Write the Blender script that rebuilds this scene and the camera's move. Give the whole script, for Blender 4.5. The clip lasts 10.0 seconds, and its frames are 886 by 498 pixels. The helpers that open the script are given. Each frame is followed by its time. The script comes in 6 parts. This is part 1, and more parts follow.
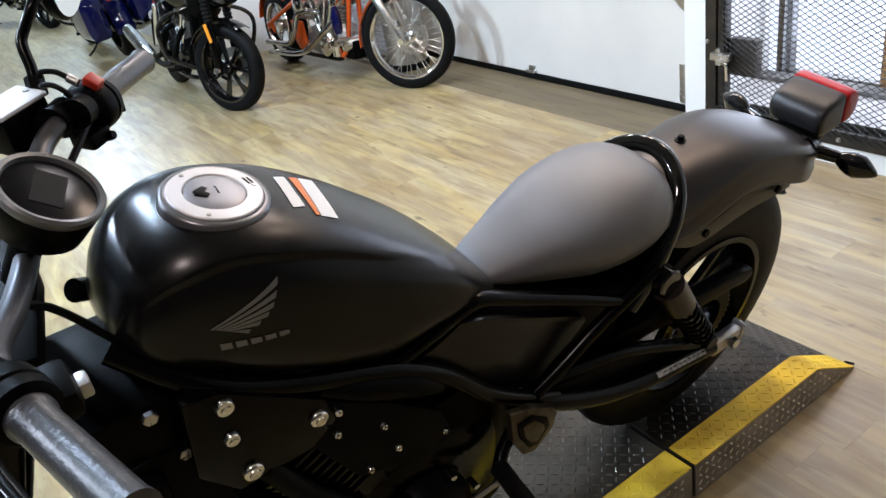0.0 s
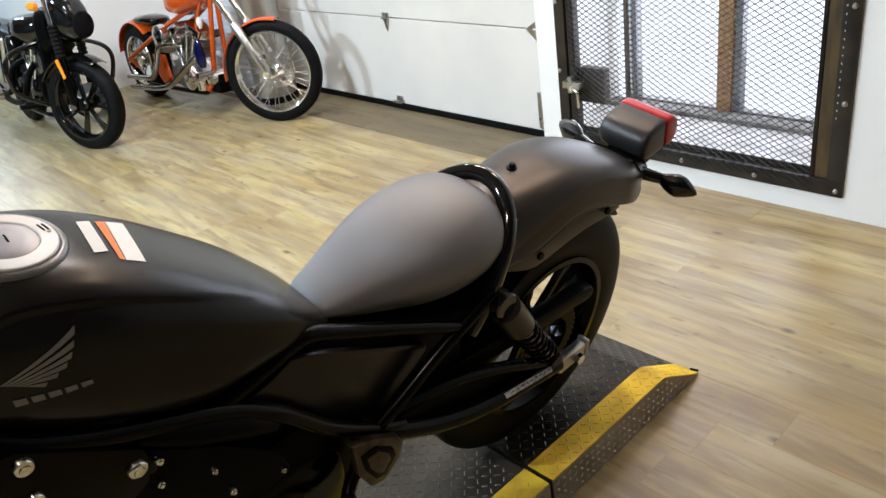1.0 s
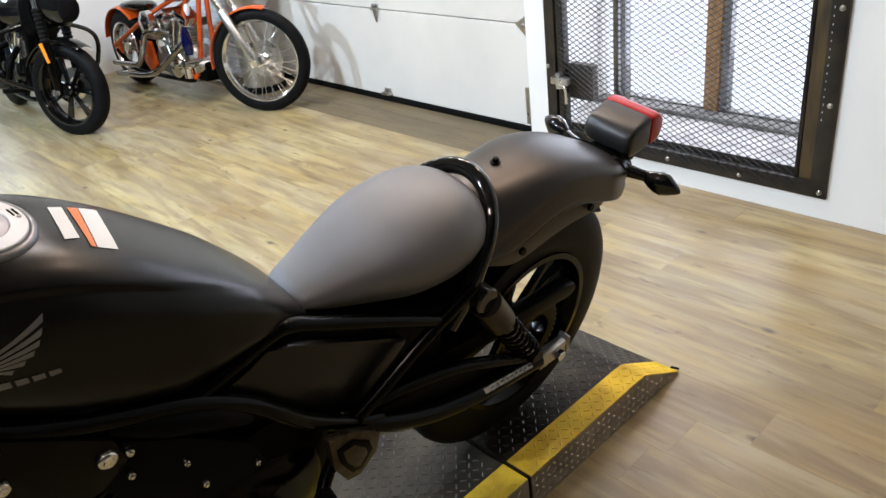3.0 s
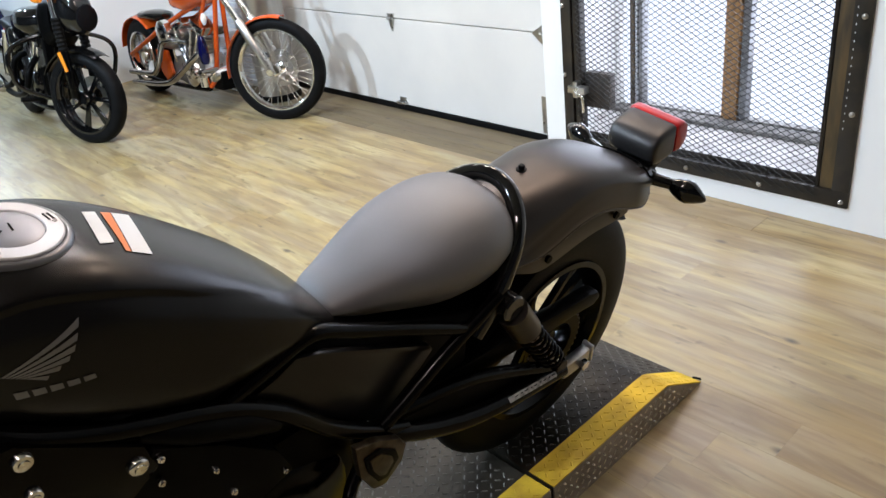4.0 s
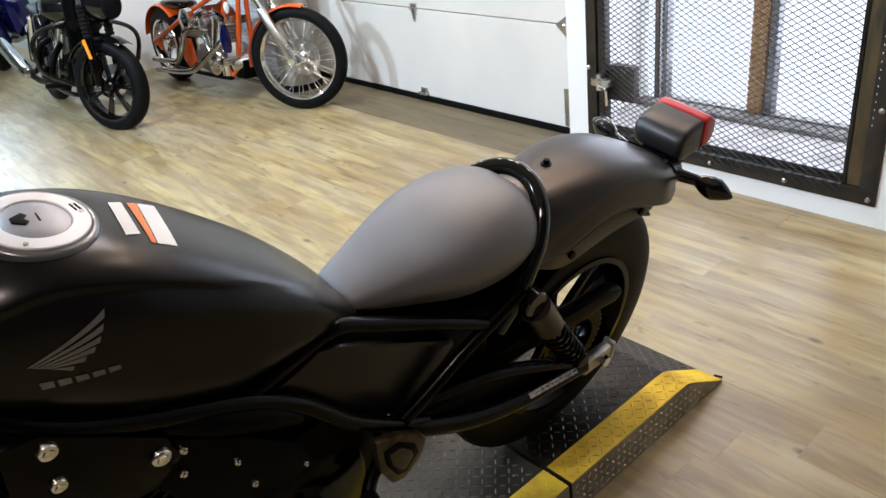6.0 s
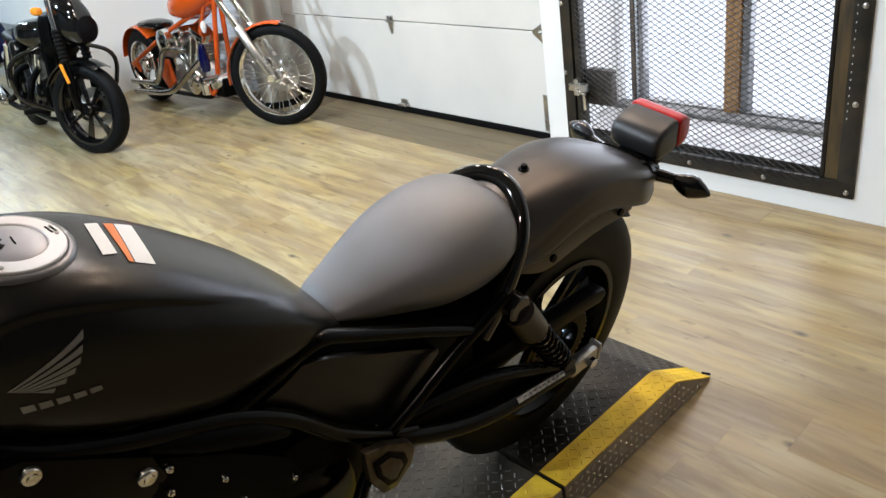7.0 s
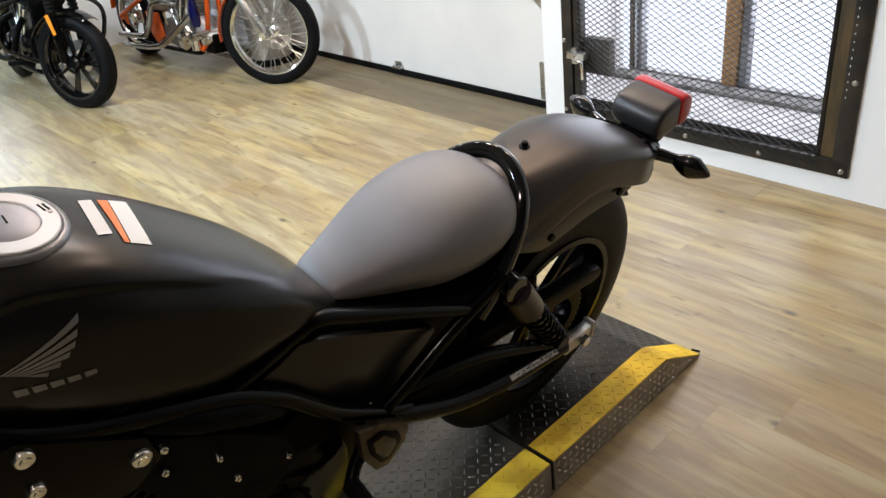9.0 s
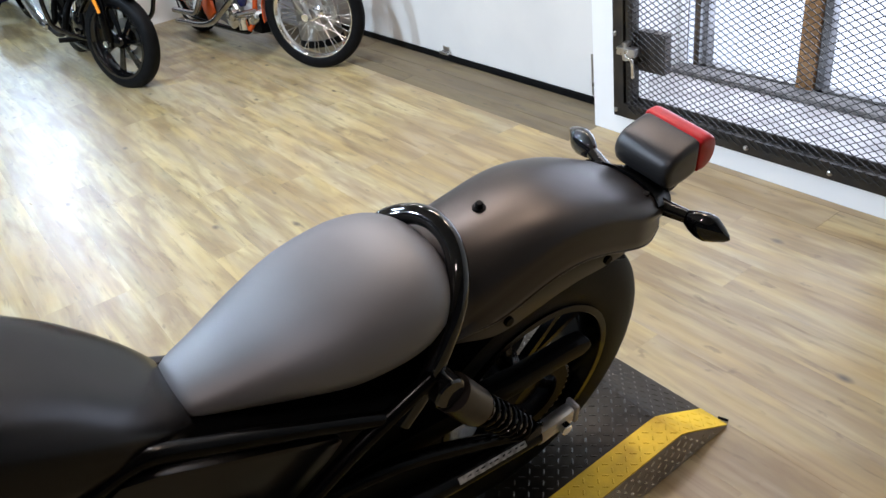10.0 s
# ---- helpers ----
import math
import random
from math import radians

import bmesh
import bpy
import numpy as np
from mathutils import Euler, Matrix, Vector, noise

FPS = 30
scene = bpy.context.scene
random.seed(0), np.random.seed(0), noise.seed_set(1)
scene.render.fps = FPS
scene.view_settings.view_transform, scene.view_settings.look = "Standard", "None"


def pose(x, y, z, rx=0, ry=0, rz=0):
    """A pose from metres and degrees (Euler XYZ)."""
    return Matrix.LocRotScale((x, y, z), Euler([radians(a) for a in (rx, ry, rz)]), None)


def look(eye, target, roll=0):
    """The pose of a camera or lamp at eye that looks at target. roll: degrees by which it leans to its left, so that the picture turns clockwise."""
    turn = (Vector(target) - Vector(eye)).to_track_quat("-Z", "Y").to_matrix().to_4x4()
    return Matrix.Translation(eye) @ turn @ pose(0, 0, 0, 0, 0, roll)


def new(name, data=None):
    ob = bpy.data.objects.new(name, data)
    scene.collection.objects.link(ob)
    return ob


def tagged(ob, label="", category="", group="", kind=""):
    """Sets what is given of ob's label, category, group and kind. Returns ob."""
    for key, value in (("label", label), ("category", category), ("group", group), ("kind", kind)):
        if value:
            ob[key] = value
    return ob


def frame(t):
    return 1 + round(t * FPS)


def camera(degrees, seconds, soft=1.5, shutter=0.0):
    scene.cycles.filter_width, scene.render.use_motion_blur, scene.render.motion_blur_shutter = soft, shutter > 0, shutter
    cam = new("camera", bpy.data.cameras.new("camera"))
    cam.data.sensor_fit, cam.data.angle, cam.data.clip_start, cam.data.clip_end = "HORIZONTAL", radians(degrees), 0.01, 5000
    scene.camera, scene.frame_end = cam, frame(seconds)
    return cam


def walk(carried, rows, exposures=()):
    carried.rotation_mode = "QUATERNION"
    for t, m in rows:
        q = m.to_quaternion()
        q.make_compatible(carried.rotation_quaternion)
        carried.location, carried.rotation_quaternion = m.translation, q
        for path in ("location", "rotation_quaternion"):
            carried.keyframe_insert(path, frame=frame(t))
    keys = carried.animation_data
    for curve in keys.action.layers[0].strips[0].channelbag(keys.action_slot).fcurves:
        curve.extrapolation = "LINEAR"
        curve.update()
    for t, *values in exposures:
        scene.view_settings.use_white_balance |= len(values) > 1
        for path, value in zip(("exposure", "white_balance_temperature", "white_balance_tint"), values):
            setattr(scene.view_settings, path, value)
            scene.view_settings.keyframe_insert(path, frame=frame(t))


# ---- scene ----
cam = camera(59.99, 10.0)
PATH = [
    (0, (-0.0000, 0.0000, 1.4560), (0.8774, 1.5213, 0.4990), -10.76),
    (0.2, (0.0279, -0.0091, 1.4640), (0.9761, 1.4759, 0.5175), -10.58),
    (0.5, (0.0467, -0.0405, 1.4545), (1.0687, 1.4074, 0.5278), -9.80),
    (1, (0.0664, -0.0642, 1.4530), (1.1891, 1.3004, 0.5164), -9.14),
    (1.5, (0.0730, -0.0628, 1.4442), (1.2304, 1.2698, 0.5036), -8.35),
    (2, (0.0844, -0.0673, 1.4381), (1.2260, 1.2725, 0.4886), -9.02),
    (2.2, (0.0828, -0.0671, 1.4447), (1.2240, 1.2702, 0.4911), -8.49),
    (3.3, (0.0739, -0.0617, 1.4468), (1.2143, 1.2755, 0.4922), -7.56),
    (3.5, (0.0683, -0.0567, 1.4408), (1.1996, 1.2896, 0.4881), -8.13),
    (4, (0.0614, -0.0399, 1.4424), (1.1934, 1.3216, 0.5125), -7.70),
    (4.5, (0.0582, -0.0391, 1.4368), (1.1506, 1.3336, 0.4764), -8.02),
    (5, (0.0572, -0.0391, 1.4350), (1.1560, 1.3231, 0.4670), -8.17),
    (5.5, (0.0487, -0.0315, 1.4424), (1.1265, 1.3581, 0.4897), -7.28),
    (5.7, (0.0558, -0.0258, 1.4446), (1.1398, 1.3619, 0.4963), -7.34),
    (6.8, (0.0657, -0.0325, 1.4441), (1.1809, 1.3410, 0.5115), -8.77),
    (7, (0.0660, -0.0387, 1.4418), (1.1883, 1.3336, 0.5159), -9.41),
    (7.5, (0.0642, -0.0337, 1.4420), (1.1694, 1.3520, 0.5156), -9.36),
    (8, (0.0555, -0.0257, 1.4334), (1.1325, 1.3765, 0.4987), -7.72),
    (8.5, (0.0204, -0.0125, 1.4521), (1.0299, 1.4559, 0.5441), -11.43),
    (9, (0.0749, -0.0071, 1.4615), (1.1778, 1.3148, 0.4436), -7.71),
    (9.2, (0.1719, -0.0062, 1.4585), (1.2663, 1.3356, 0.4575), -3.84),
    (9.5, (0.3103, -0.0055, 1.4583), (1.3912, 1.3456, 0.4552), -2.57),
    (10, (0.4607, 0.0786, 1.4435), (1.3714, 1.5099, 0.3841), -8.99),
]
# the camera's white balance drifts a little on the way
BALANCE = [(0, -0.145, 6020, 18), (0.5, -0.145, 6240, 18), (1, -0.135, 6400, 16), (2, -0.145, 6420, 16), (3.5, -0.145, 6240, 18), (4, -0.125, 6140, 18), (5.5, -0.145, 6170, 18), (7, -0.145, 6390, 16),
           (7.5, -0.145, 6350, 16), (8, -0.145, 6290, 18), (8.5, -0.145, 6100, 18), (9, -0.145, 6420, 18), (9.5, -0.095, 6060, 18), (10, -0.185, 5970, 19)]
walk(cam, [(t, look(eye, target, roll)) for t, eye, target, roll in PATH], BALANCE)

# ---- world and light ----
world = bpy.data.worlds.new("world")
scene.world = world
world.use_nodes = True
wn = world.node_tree.nodes
sky = wn.new("ShaderNodeTexSky")
sky.sky_type, sky.sun_disc = "NISHITA", False
sky.sun_elevation, sky.sun_rotation = radians(35), radians(60)
wn["Background"].inputs["Strength"].default_value = 0.12
world.node_tree.links.new(sky.outputs[0], wn["Background"].inputs["Color"])


def area_lamp(name, m, sx, sy, watts, color):
    data = bpy.data.lights.new(name, "AREA")
    data.shape, data.size, data.size_y, data.energy, data.color = "RECTANGLE", sx, sy, watts, color
    ob = new(name, data)
    ob.matrix_world = m
    return ob


WARM, COOL = (1.0, 0.94, 0.855), (0.67, 0.875, 1.0)
# first pair is added to warm and brighten the floor and wall by the ramp
for lx, ly, watts, tone in ((2.45, 1.35, 30, (1.0, 0.77, 0.54)), (2.05, 2.5, 43, WARM), (2.05, 4.5, 28, WARM), (1.2, 9.4, 84, COOL), (1.7, 13.0, 128, COOL)):
    for dy in (-0.45, 0.45):
        area_lamp("unseen_ceiling_lamp", pose(lx, ly + dy, 3.12), 0.3, 0.3, watts * 0.56, tone)
for lx, ly, watts, tone in ((-2.3, 2.3, 122, (0.82, 0.93, 1.0)), (-2.4, 5.4, 285, (0.68, 0.88, 1.0))):
    area_lamp("unseen_ceiling_lamp", look((lx, ly, 3.12), (lx + 0.9, ly - 0.1, 0.0)), 0.2, 0.2, watts, tone)
area_lamp("unseen_ceiling_lamp", pose(-0.25, 3.0, 3.12), 0.3, 0.3, 112, COOL)
area_lamp("unseen_ceiling_lamp", pose(-0.7, -0.1, 3.12), 0.22, 0.22, 25, (1.0, 0.84, 0.72))
area_lamp("window_daylight", look((3.24, 1.6, 1.25), (0.0, 1.4, 0.6)), 1.2, 2.0, 32, (0.82, 0.91, 1.0))


# ---- materials ----
def mat(name, base, rough=0.5, metal=0.0, base2=None, scale=8.0, bump=0.0, bump_scale=60.0, coat=0.0, rough_var=0.0, emit=None, stretch=(1, 1, 1), spec=0.5):
    m = bpy.data.materials.new(name)
    m.use_nodes = True
    nt = m.node_tree
    b = nt.nodes["Principled BSDF"]
    b.inputs["Base Color"].default_value = (*base, 1)
    b.inputs["Roughness"].default_value = rough
    b.inputs["Metallic"].default_value = metal
    b.inputs["Specular IOR Level"].default_value = spec
    b.inputs["Coat Weight"].default_value = coat
    b.inputs["Coat Roughness"].default_value = 0.06
    if emit:
        b.inputs["Emission Color"].default_value = (*emit[:3], 1)
        b.inputs["Emission Strength"].default_value = emit[3]
    tc = nt.nodes.new("ShaderNodeTexCoord")
    mp = nt.nodes.new("ShaderNodeMapping")
    mp.inputs["Scale"].default_value = stretch
    nt.links.new(tc.outputs["Object"], mp.inputs["Vector"])
    n1 = nt.nodes.new("ShaderNodeTexNoise")
    n1.inputs["Scale"].default_value, n1.inputs["Detail"].default_value = scale, 6
    nt.links.new(mp.outputs[0], n1.inputs["Vector"])
    if base2:
        mix = nt.nodes.new("ShaderNodeMix")
        mix.data_type = "RGBA"
        mix.inputs["A"].default_value, mix.inputs["B"].default_value = (*base, 1), (*base2, 1)
        rp = nt.nodes.new("ShaderNodeMapRange")
        rp.inputs["From Min"].default_value, rp.inputs["From Max"].default_value = 0.35, 0.68
        nt.links.new(n1.outputs["Fac"], rp.inputs["Value"])
        nt.links.new(rp.outputs[0], mix.inputs["Factor"])
        nt.links.new(mix.outputs["Result"], b.inputs["Base Color"])
    if rough_var:
        rr = nt.nodes.new("ShaderNodeMapRange")
        rr.inputs["To Min"].default_value, rr.inputs["To Max"].default_value = max(0.02, rough - rough_var), rough + rough_var
        nt.links.new(n1.outputs["Fac"], rr.inputs["Value"])
        nt.links.new(rr.outputs[0], b.inputs["Roughness"])
    if bump:
        n2 = nt.nodes.new("ShaderNodeTexNoise")
        n2.inputs["Scale"].default_value, n2.inputs["Detail"].default_value = bump_scale, 4
        nt.links.new(tc.outputs["Object"], n2.inputs["Vector"])
        bp = nt.nodes.new("ShaderNodeBump")
        bp.inputs["Strength"].default_value, bp.inputs["Distance"].default_value = bump, 0.002
        nt.links.new(n2.outputs["Fac"], bp.inputs["Height"])
        nt.links.new(bp.outputs[0], b.inputs["Normal"])
    return m


M = {}
M["wall"] = mat("white_wall_paint", (0.82, 0.82, 0.80), 0.6, base2=(0.86, 0.86, 0.84), scale=1.5, bump=0.15, bump_scale=40)
M["dark_wall"] = mat("dark_grey_wall", (0.05, 0.05, 0.052), 0.7, base2=(0.065, 0.065, 0.066), scale=2)
M["ceiling"] = mat("ceiling_paint", (0.42, 0.41, 0.39), 0.8, base2=(0.37, 0.36, 0.345), scale=2)
M["door"] = mat("door_panel_white", (0.70, 0.68, 0.635), 0.42, base2=(0.63, 0.615, 0.58), scale=2.2, bump=0.25, bump_scale=180)
M["tank"] = mat("matte_grey_metallic_paint", (0.0092, 0.0088, 0.0088), 0.27, 0.5, base2=(0.0106, 0.0101, 0.0100), scale=3, spec=0.4)
M["fender"] = mat("matte_fender_paint", (0.050, 0.0445, 0.0412), 0.34, 0.75, base2=(0.046, 0.041, 0.0378), scale=2)
M["seat"] = mat("seat_vinyl", (0.103, 0.1005, 0.1045), 0.50, base2=(0.114, 0.111, 0.1155), scale=3, bump=0.08, bump_scale=520, spec=1.0)
M["rubber"] = mat("tyre_rubber", (0.0035, 0.0035, 0.0035), 0.5, spec=0.08, base2=(0.006, 0.006, 0.006), scale=20, bump=0.2, bump_scale=200)
M["black"] = mat("black_frame_paint", (0.0013, 0.0013, 0.0013), 0.2, coat=0.05, rough_var=0.05, spec=0.10)
M["matte_black"] = mat("matte_black_plastic", (0.0014, 0.0014, 0.0014), 0.42, base2=(0.0024, 0.0024, 0.0024), scale=30, bump=0.1, bump_scale=300, spec=0.05)
M["gloss"] = mat("gloss_black", (0.003, 0.003, 0.003), 0.055, coat=0.2)
M["stay"] = mat("brown_black_stay", (0.017, 0.0135, 0.010), 0.4, 0.4, base2=(0.012, 0.010, 0.008), scale=30)
# side relief of the tread plate, coloured pale as its lit face
M["side_lug"] = mat("lit_side_lug", (0.66, 0.63, 0.57), 0.25, 0.85, base2=(0.46, 0.44, 0.40), scale=20)
M["grip"] = mat("grip_rubber", (0.030, 0.031, 0.034), 0.36, bump=0.3, bump_scale=250)
M["chrome"] = mat("chrome", (0.78, 0.77, 0.75), 0.12, 1.0, rough_var=0.05)
M["pipe"] = mat("tarnished_chrome", (0.52, 0.51, 0.50), 0.10, 1.0, base2=(0.36, 0.34, 0.33), scale=9, rough_var=0.05)
M["steel"] = mat("brushed_steel", (0.52, 0.51, 0.49), 0.3, 1.0, base2=(0.42, 0.41, 0.39), scale=25, rough_var=0.1)
M["alu"] = mat("cast_aluminium", (0.45, 0.44, 0.42), 0.42, 0.9, base2=(0.33, 0.32, 0.31), scale=14, bump=0.2, bump_scale=120)
M["orange"] = mat("orange_paint", (0.62, 0.088, 0.008), 0.2, coat=0.5, base2=(0.56, 0.075, 0.007), scale=3)
M["blue"] = mat("deep_blue_paint", (0.0025, 0.003, 0.034), 0.1, coat=0.1, spec=0.25)
M["amber"] = mat("amber_lens", (0.85, 0.28, 0.02), 0.12, coat=0.5)
M["red"] = mat("red_lens", (0.44, 0.012, 0.013), 0.3, spec=0.3, base2=(0.35, 0.01, 0.011), scale=60)
M["yellow"] = mat("worn_yellow_paint", (0.78, 0.54, 0.035), 0.62, spec=0.2, base2=(0.46, 0.295, 0.028), scale=11, bump=0.2, bump_scale=90, rough_var=0.12)
# deck colour includes the bike's shade; the side colour is the lit version
M["plate"] = mat("shaded_tread_plate", (0.019, 0.0160, 0.012), 0.46, 0.2, spec=0.13, base2=(0.050, 0.042, 0.031), scale=7, bump=0.2, bump_scale=90, rough_var=0.12)
M["plate_side"] = mat("lit_worn_plate_side", (0.30, 0.265, 0.215), 0.40, 0.3, base2=(0.19, 0.165, 0.13), scale=16, rough_var=0.1)
M["cage"] = mat("dark_steel_frame", (0.014, 0.0135, 0.013), 0.40, 0.4, base2=(0.042, 0.033, 0.022), scale=9, bump=0.2, bump_scale=60, rough_var=0.1)
M["mesh"] = mat("expanded_steel", (0.030, 0.029, 0.028), 0.5, 0.0, spec=0.3)
M["wood"] = mat("window_post_wood", (0.40, 0.21, 0.075), 0.5, base2=(0.25, 0.125, 0.042), scale=12, stretch=(6, 6, 0.6), bump=0.2, bump_scale=60)
M["sill"] = mat("concrete_sill", (0.58, 0.565, 0.54), 0.75, base2=(0.36, 0.34, 0.32), scale=9, bump=0.4, bump_scale=50)
M["white"] = mat("white_sticker", (0.80, 0.80, 0.78), 0.4)
M["glow"] = mat("daylight_backdrop", (0.1, 0.11, 0.12), 0.8, emit=(0.84, 0.92, 1.0, 1.5))
M["chain"] = mat("oily_chain_steel", (0.04, 0.037, 0.033), 0.4, 0.8)
M["bin_steel"] = mat("brushed_bin_steel", (0.46, 0.44, 0.41), 0.34, 0.9, base2=(0.40, 0.385, 0.36), scale=30, stretch=(1, 1, 0.05))
M["slat"] = mat("slat_white", (0.66, 0.69, 0.74), 0.5, base2=(0.58, 0.61, 0.67), scale=4)
M["rust"] = mat("rusty_angle", (0.115, 0.075, 0.030), 0.6, 0.2, base2=(0.030, 0.024, 0.017), scale=9, bump=0.3, bump_scale=70, stretch=(2.5, 2.5, 0.5))
M["lock"] = mat("scratched_lock_box", (0.10, 0.082, 0.066), 0.45, 0.3, base2=(0.04, 0.033, 0.028), scale=26, bump=0.3, bump_scale=60)
M["rubble"] = mat("dark_debris", (0.09, 0.085, 0.08), 0.8, base2=(0.25, 0.235, 0.22), scale=22, bump=0.6, bump_scale=40)
M["frame_grey"] = mat("grey_window_frame", (0.22, 0.22, 0.225), 0.45, 0.3, base2=(0.15, 0.15, 0.155), scale=10)
M["emblem"] = mat("dull_silver_print", (0.165, 0.163, 0.160), 0.42, 0.3)
M["gloss_grey"] = mat("grey_filler_surround", (0.16, 0.16, 0.165), 0.3, 0.6)
M["ring"] = mat("brushed_ring", (0.66, 0.65, 0.65), 0.48, 0.3, rough_var=0.05)
M["cap"] = mat("satin_cap", (0.29, 0.285, 0.30), 0.42, 0.5, rough_var=0.05)
M["lamp_grey"] = mat("lamp_housing_paint", (0.026, 0.0245, 0.024), 0.38, 0.4, base2=(0.030, 0.0285, 0.028), scale=200)
M["bronze"] = mat("shock_cover", (0.020, 0.015, 0.012), 0.36, 0.3, base2=(0.012, 0.009, 0.007), scale=30)
M["label"] = mat("worn_white_label", (0.52, 0.51, 0.48), 0.45, base2=(0.16, 0.155, 0.145), scale=90)
M["side_panel"] = mat("side_cover_plastic", (0.005, 0.005, 0.0056), 0.30, coat=0.08, spec=0.36)
M["peg"] = mat("polished_bracket", (0.105, 0.084, 0.056), 0.32, 0.8, base2=(0.04, 0.030, 0.018), scale=40)
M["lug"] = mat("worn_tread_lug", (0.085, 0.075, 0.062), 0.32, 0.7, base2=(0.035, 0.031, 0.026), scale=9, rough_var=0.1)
M["bar"] = mat("dark_grey_bar", (0.10, 0.10, 0.105), 0.35, 0.7)
M["red_plastic"] = mat("red_switch", (0.40, 0.03, 0.012), 0.4)
M["stripe_orange"] = mat("orange_print", (0.80, 0.20, 0.03), 0.4)
M["mirror"] = mat("mirror_glass", (0.9, 0.9, 0.9), 0.02, 1.0)
M["bezel"] = mat("bezel_grey", (0.16, 0.165, 0.17), 0.35, 0.5)
M["glass_dark"] = mat("dial_glass", (0.006, 0.006, 0.007), 0.12, spec=0.05)
M["display"] = mat("blank_display", (0.012, 0.012, 0.012), 0.5, spec=0.05)


# ---- mesh helpers ----
def link(name, bm, material, parent=None, label="", smooth=True, m=None):
    me = bpy.data.meshes.new(name)
    bmesh.ops.recalc_face_normals(bm, faces=bm.faces)
    bm.to_mesh(me)
    bm.free()
    for mt in (material if isinstance(material, (list, tuple)) else [material]):
        me.materials.append(mt)
    if smooth:
        me.polygons.foreach_set("use_smooth", [True] * len(me.polygons))
        me.set_sharp_from_angle(angle=radians(38))
    ob = new(name, me)
    if parent:
        ob.parent = parent
    if m is not None:
        ob.matrix_basis = m
    if label:
        tagged(ob, label)
    return ob


def part(name, bm, material, parent, label="", smooth=True, m=None):
    return link(name, bm, material, parent, label, smooth, m)


def thing(name, label, category, m=None, group="", kind=""):
    ob = new(name)
    if m is not None:
        ob.matrix_basis = m
    return tagged(ob, label, category, group, kind)


def box(x0, x1, y0, y1, z0, z1, bevel=0.0, bm=None, seg=2):
    one = bmesh.new()
    bmesh.ops.create_cube(one, size=1.0)
    bmesh.ops.transform(one, matrix=Matrix.Translation(((x0 + x1) / 2, (y0 + y1) / 2, (z0 + z1) / 2)) @ Matrix.Diagonal((x1 - x0, y1 - y0, z1 - z0, 1)), verts=one.verts)
    if bevel:
        bmesh.ops.bevel(one, geom=one.edges[:], offset=bevel, segments=seg, affect="EDGES", profile=0.6)
    return merge(one, bm)


def merge(one, bm):
    if bm is None:
        return one
    me = bpy.data.meshes.new("tmp")
    one.to_mesh(me)
    one.free()
    bm.from_mesh(me)
    bpy.data.meshes.remove(me)
    return bm


def rings(loops, bm=None, closed=True, caps=True, loop_closed=False):
    """Skin over loops of points that have equal counts."""
    bm = bm or bmesh.new()
    vs = [[bm.verts.new(p) for p in lp] for lp in loops]
    n = len(vs[0])
    pairs = list(zip(vs, vs[1:])) + ([(vs[-1], vs[0])] if loop_closed else [])
    for a, b in pairs:
        for i in range(n if closed else n - 1):
            j = (i + 1) % n
            bm.faces.new((a[i], a[j], b[j], b[i]))
    if caps and closed and not loop_closed:
        bm.faces.new(vs[0][::-1])
        bm.faces.new(vs[-1])
    return bm


def smooth_path(pts, sub=6):
    pts = [Vector(p) for p in pts]
    if len(pts) < 3:
        return pts
    out = []
    for i in range(len(pts) - 1):
        p0, p1, p2, p3 = pts[max(i - 1, 0)], pts[i], pts[i + 1], pts[min(i + 2, len(pts) - 1)]
        for k in range(sub):
            t = k / sub
            out.append(0.5 * ((2 * p1) + (p2 - p0) * t + (2 * p0 - 5 * p1 + 4 * p2 - p3) * t * t + (3 * p1 - p0 - 3 * p2 + p3) * t ** 3))
    out.append(pts[-1])
    return out


def tube(pts, r, bm=None, n=12, sub=6, smooth=True):
    """A round bar along points; r is one radius or one a point."""
    path = smooth_path(pts, sub) if smooth else [Vector(p) for p in pts]
    m = len(path)
    if not isinstance(r, (int, float)):
        k = len(r) - 1
        rad = [r[min(int(i / (m - 1) * k), k - 1)] + (r[min(int(i / (m - 1) * k) + 1, k)] - r[min(int(i / (m - 1) * k), k - 1)]) * (i / (m - 1) * k - min(int(i / (m - 1) * k), k - 1)) for i in range(m)]
    else:
        rad = [r] * m
    loops, side = [], None
    for i, p in enumerate(path):
        d = (path[min(i + 1, m - 1)] - path[max(i - 1, 0)]).normalized()
        if side is None:
            side = d.orthogonal().normalized()
        side = (side - d * side.dot(d)).normalized()
        up = d.cross(side)
        loops.append([p + rad[i] * (math.cos(a) * side + math.sin(a) * up) for a in (2 * math.pi * k / n for k in range(n))])
    return rings(loops, bm)


def rod(a, b, r, bm=None, n=12, r2=None):
    return tube([a, b], [r, r if r2 is None else r2], bm, n, smooth=False)


def lathe(profile, axis="Y", centre=(0, 0, 0), n=32, bm=None, closed=False):
    """Turns (radius, along) pairs about an axis through the centre."""
    c = Vector(centre)
    loops = []
    for k in range(n):
        a = 2 * math.pi * k / n
        u = {"X": Vector((0, math.cos(a), math.sin(a))), "Y": Vector((math.cos(a), 0, math.sin(a))), "Z": Vector((math.cos(a), math.sin(a), 0))}[axis]
        w = {"X": Vector((1, 0, 0)), "Y": Vector((0, 1, 0)), "Z": Vector((0, 0, 1))}[axis]
        loops.append([c + u * r + w * h for r, h in profile])
    return rings(loops, bm, closed=closed, caps=False, loop_closed=True)


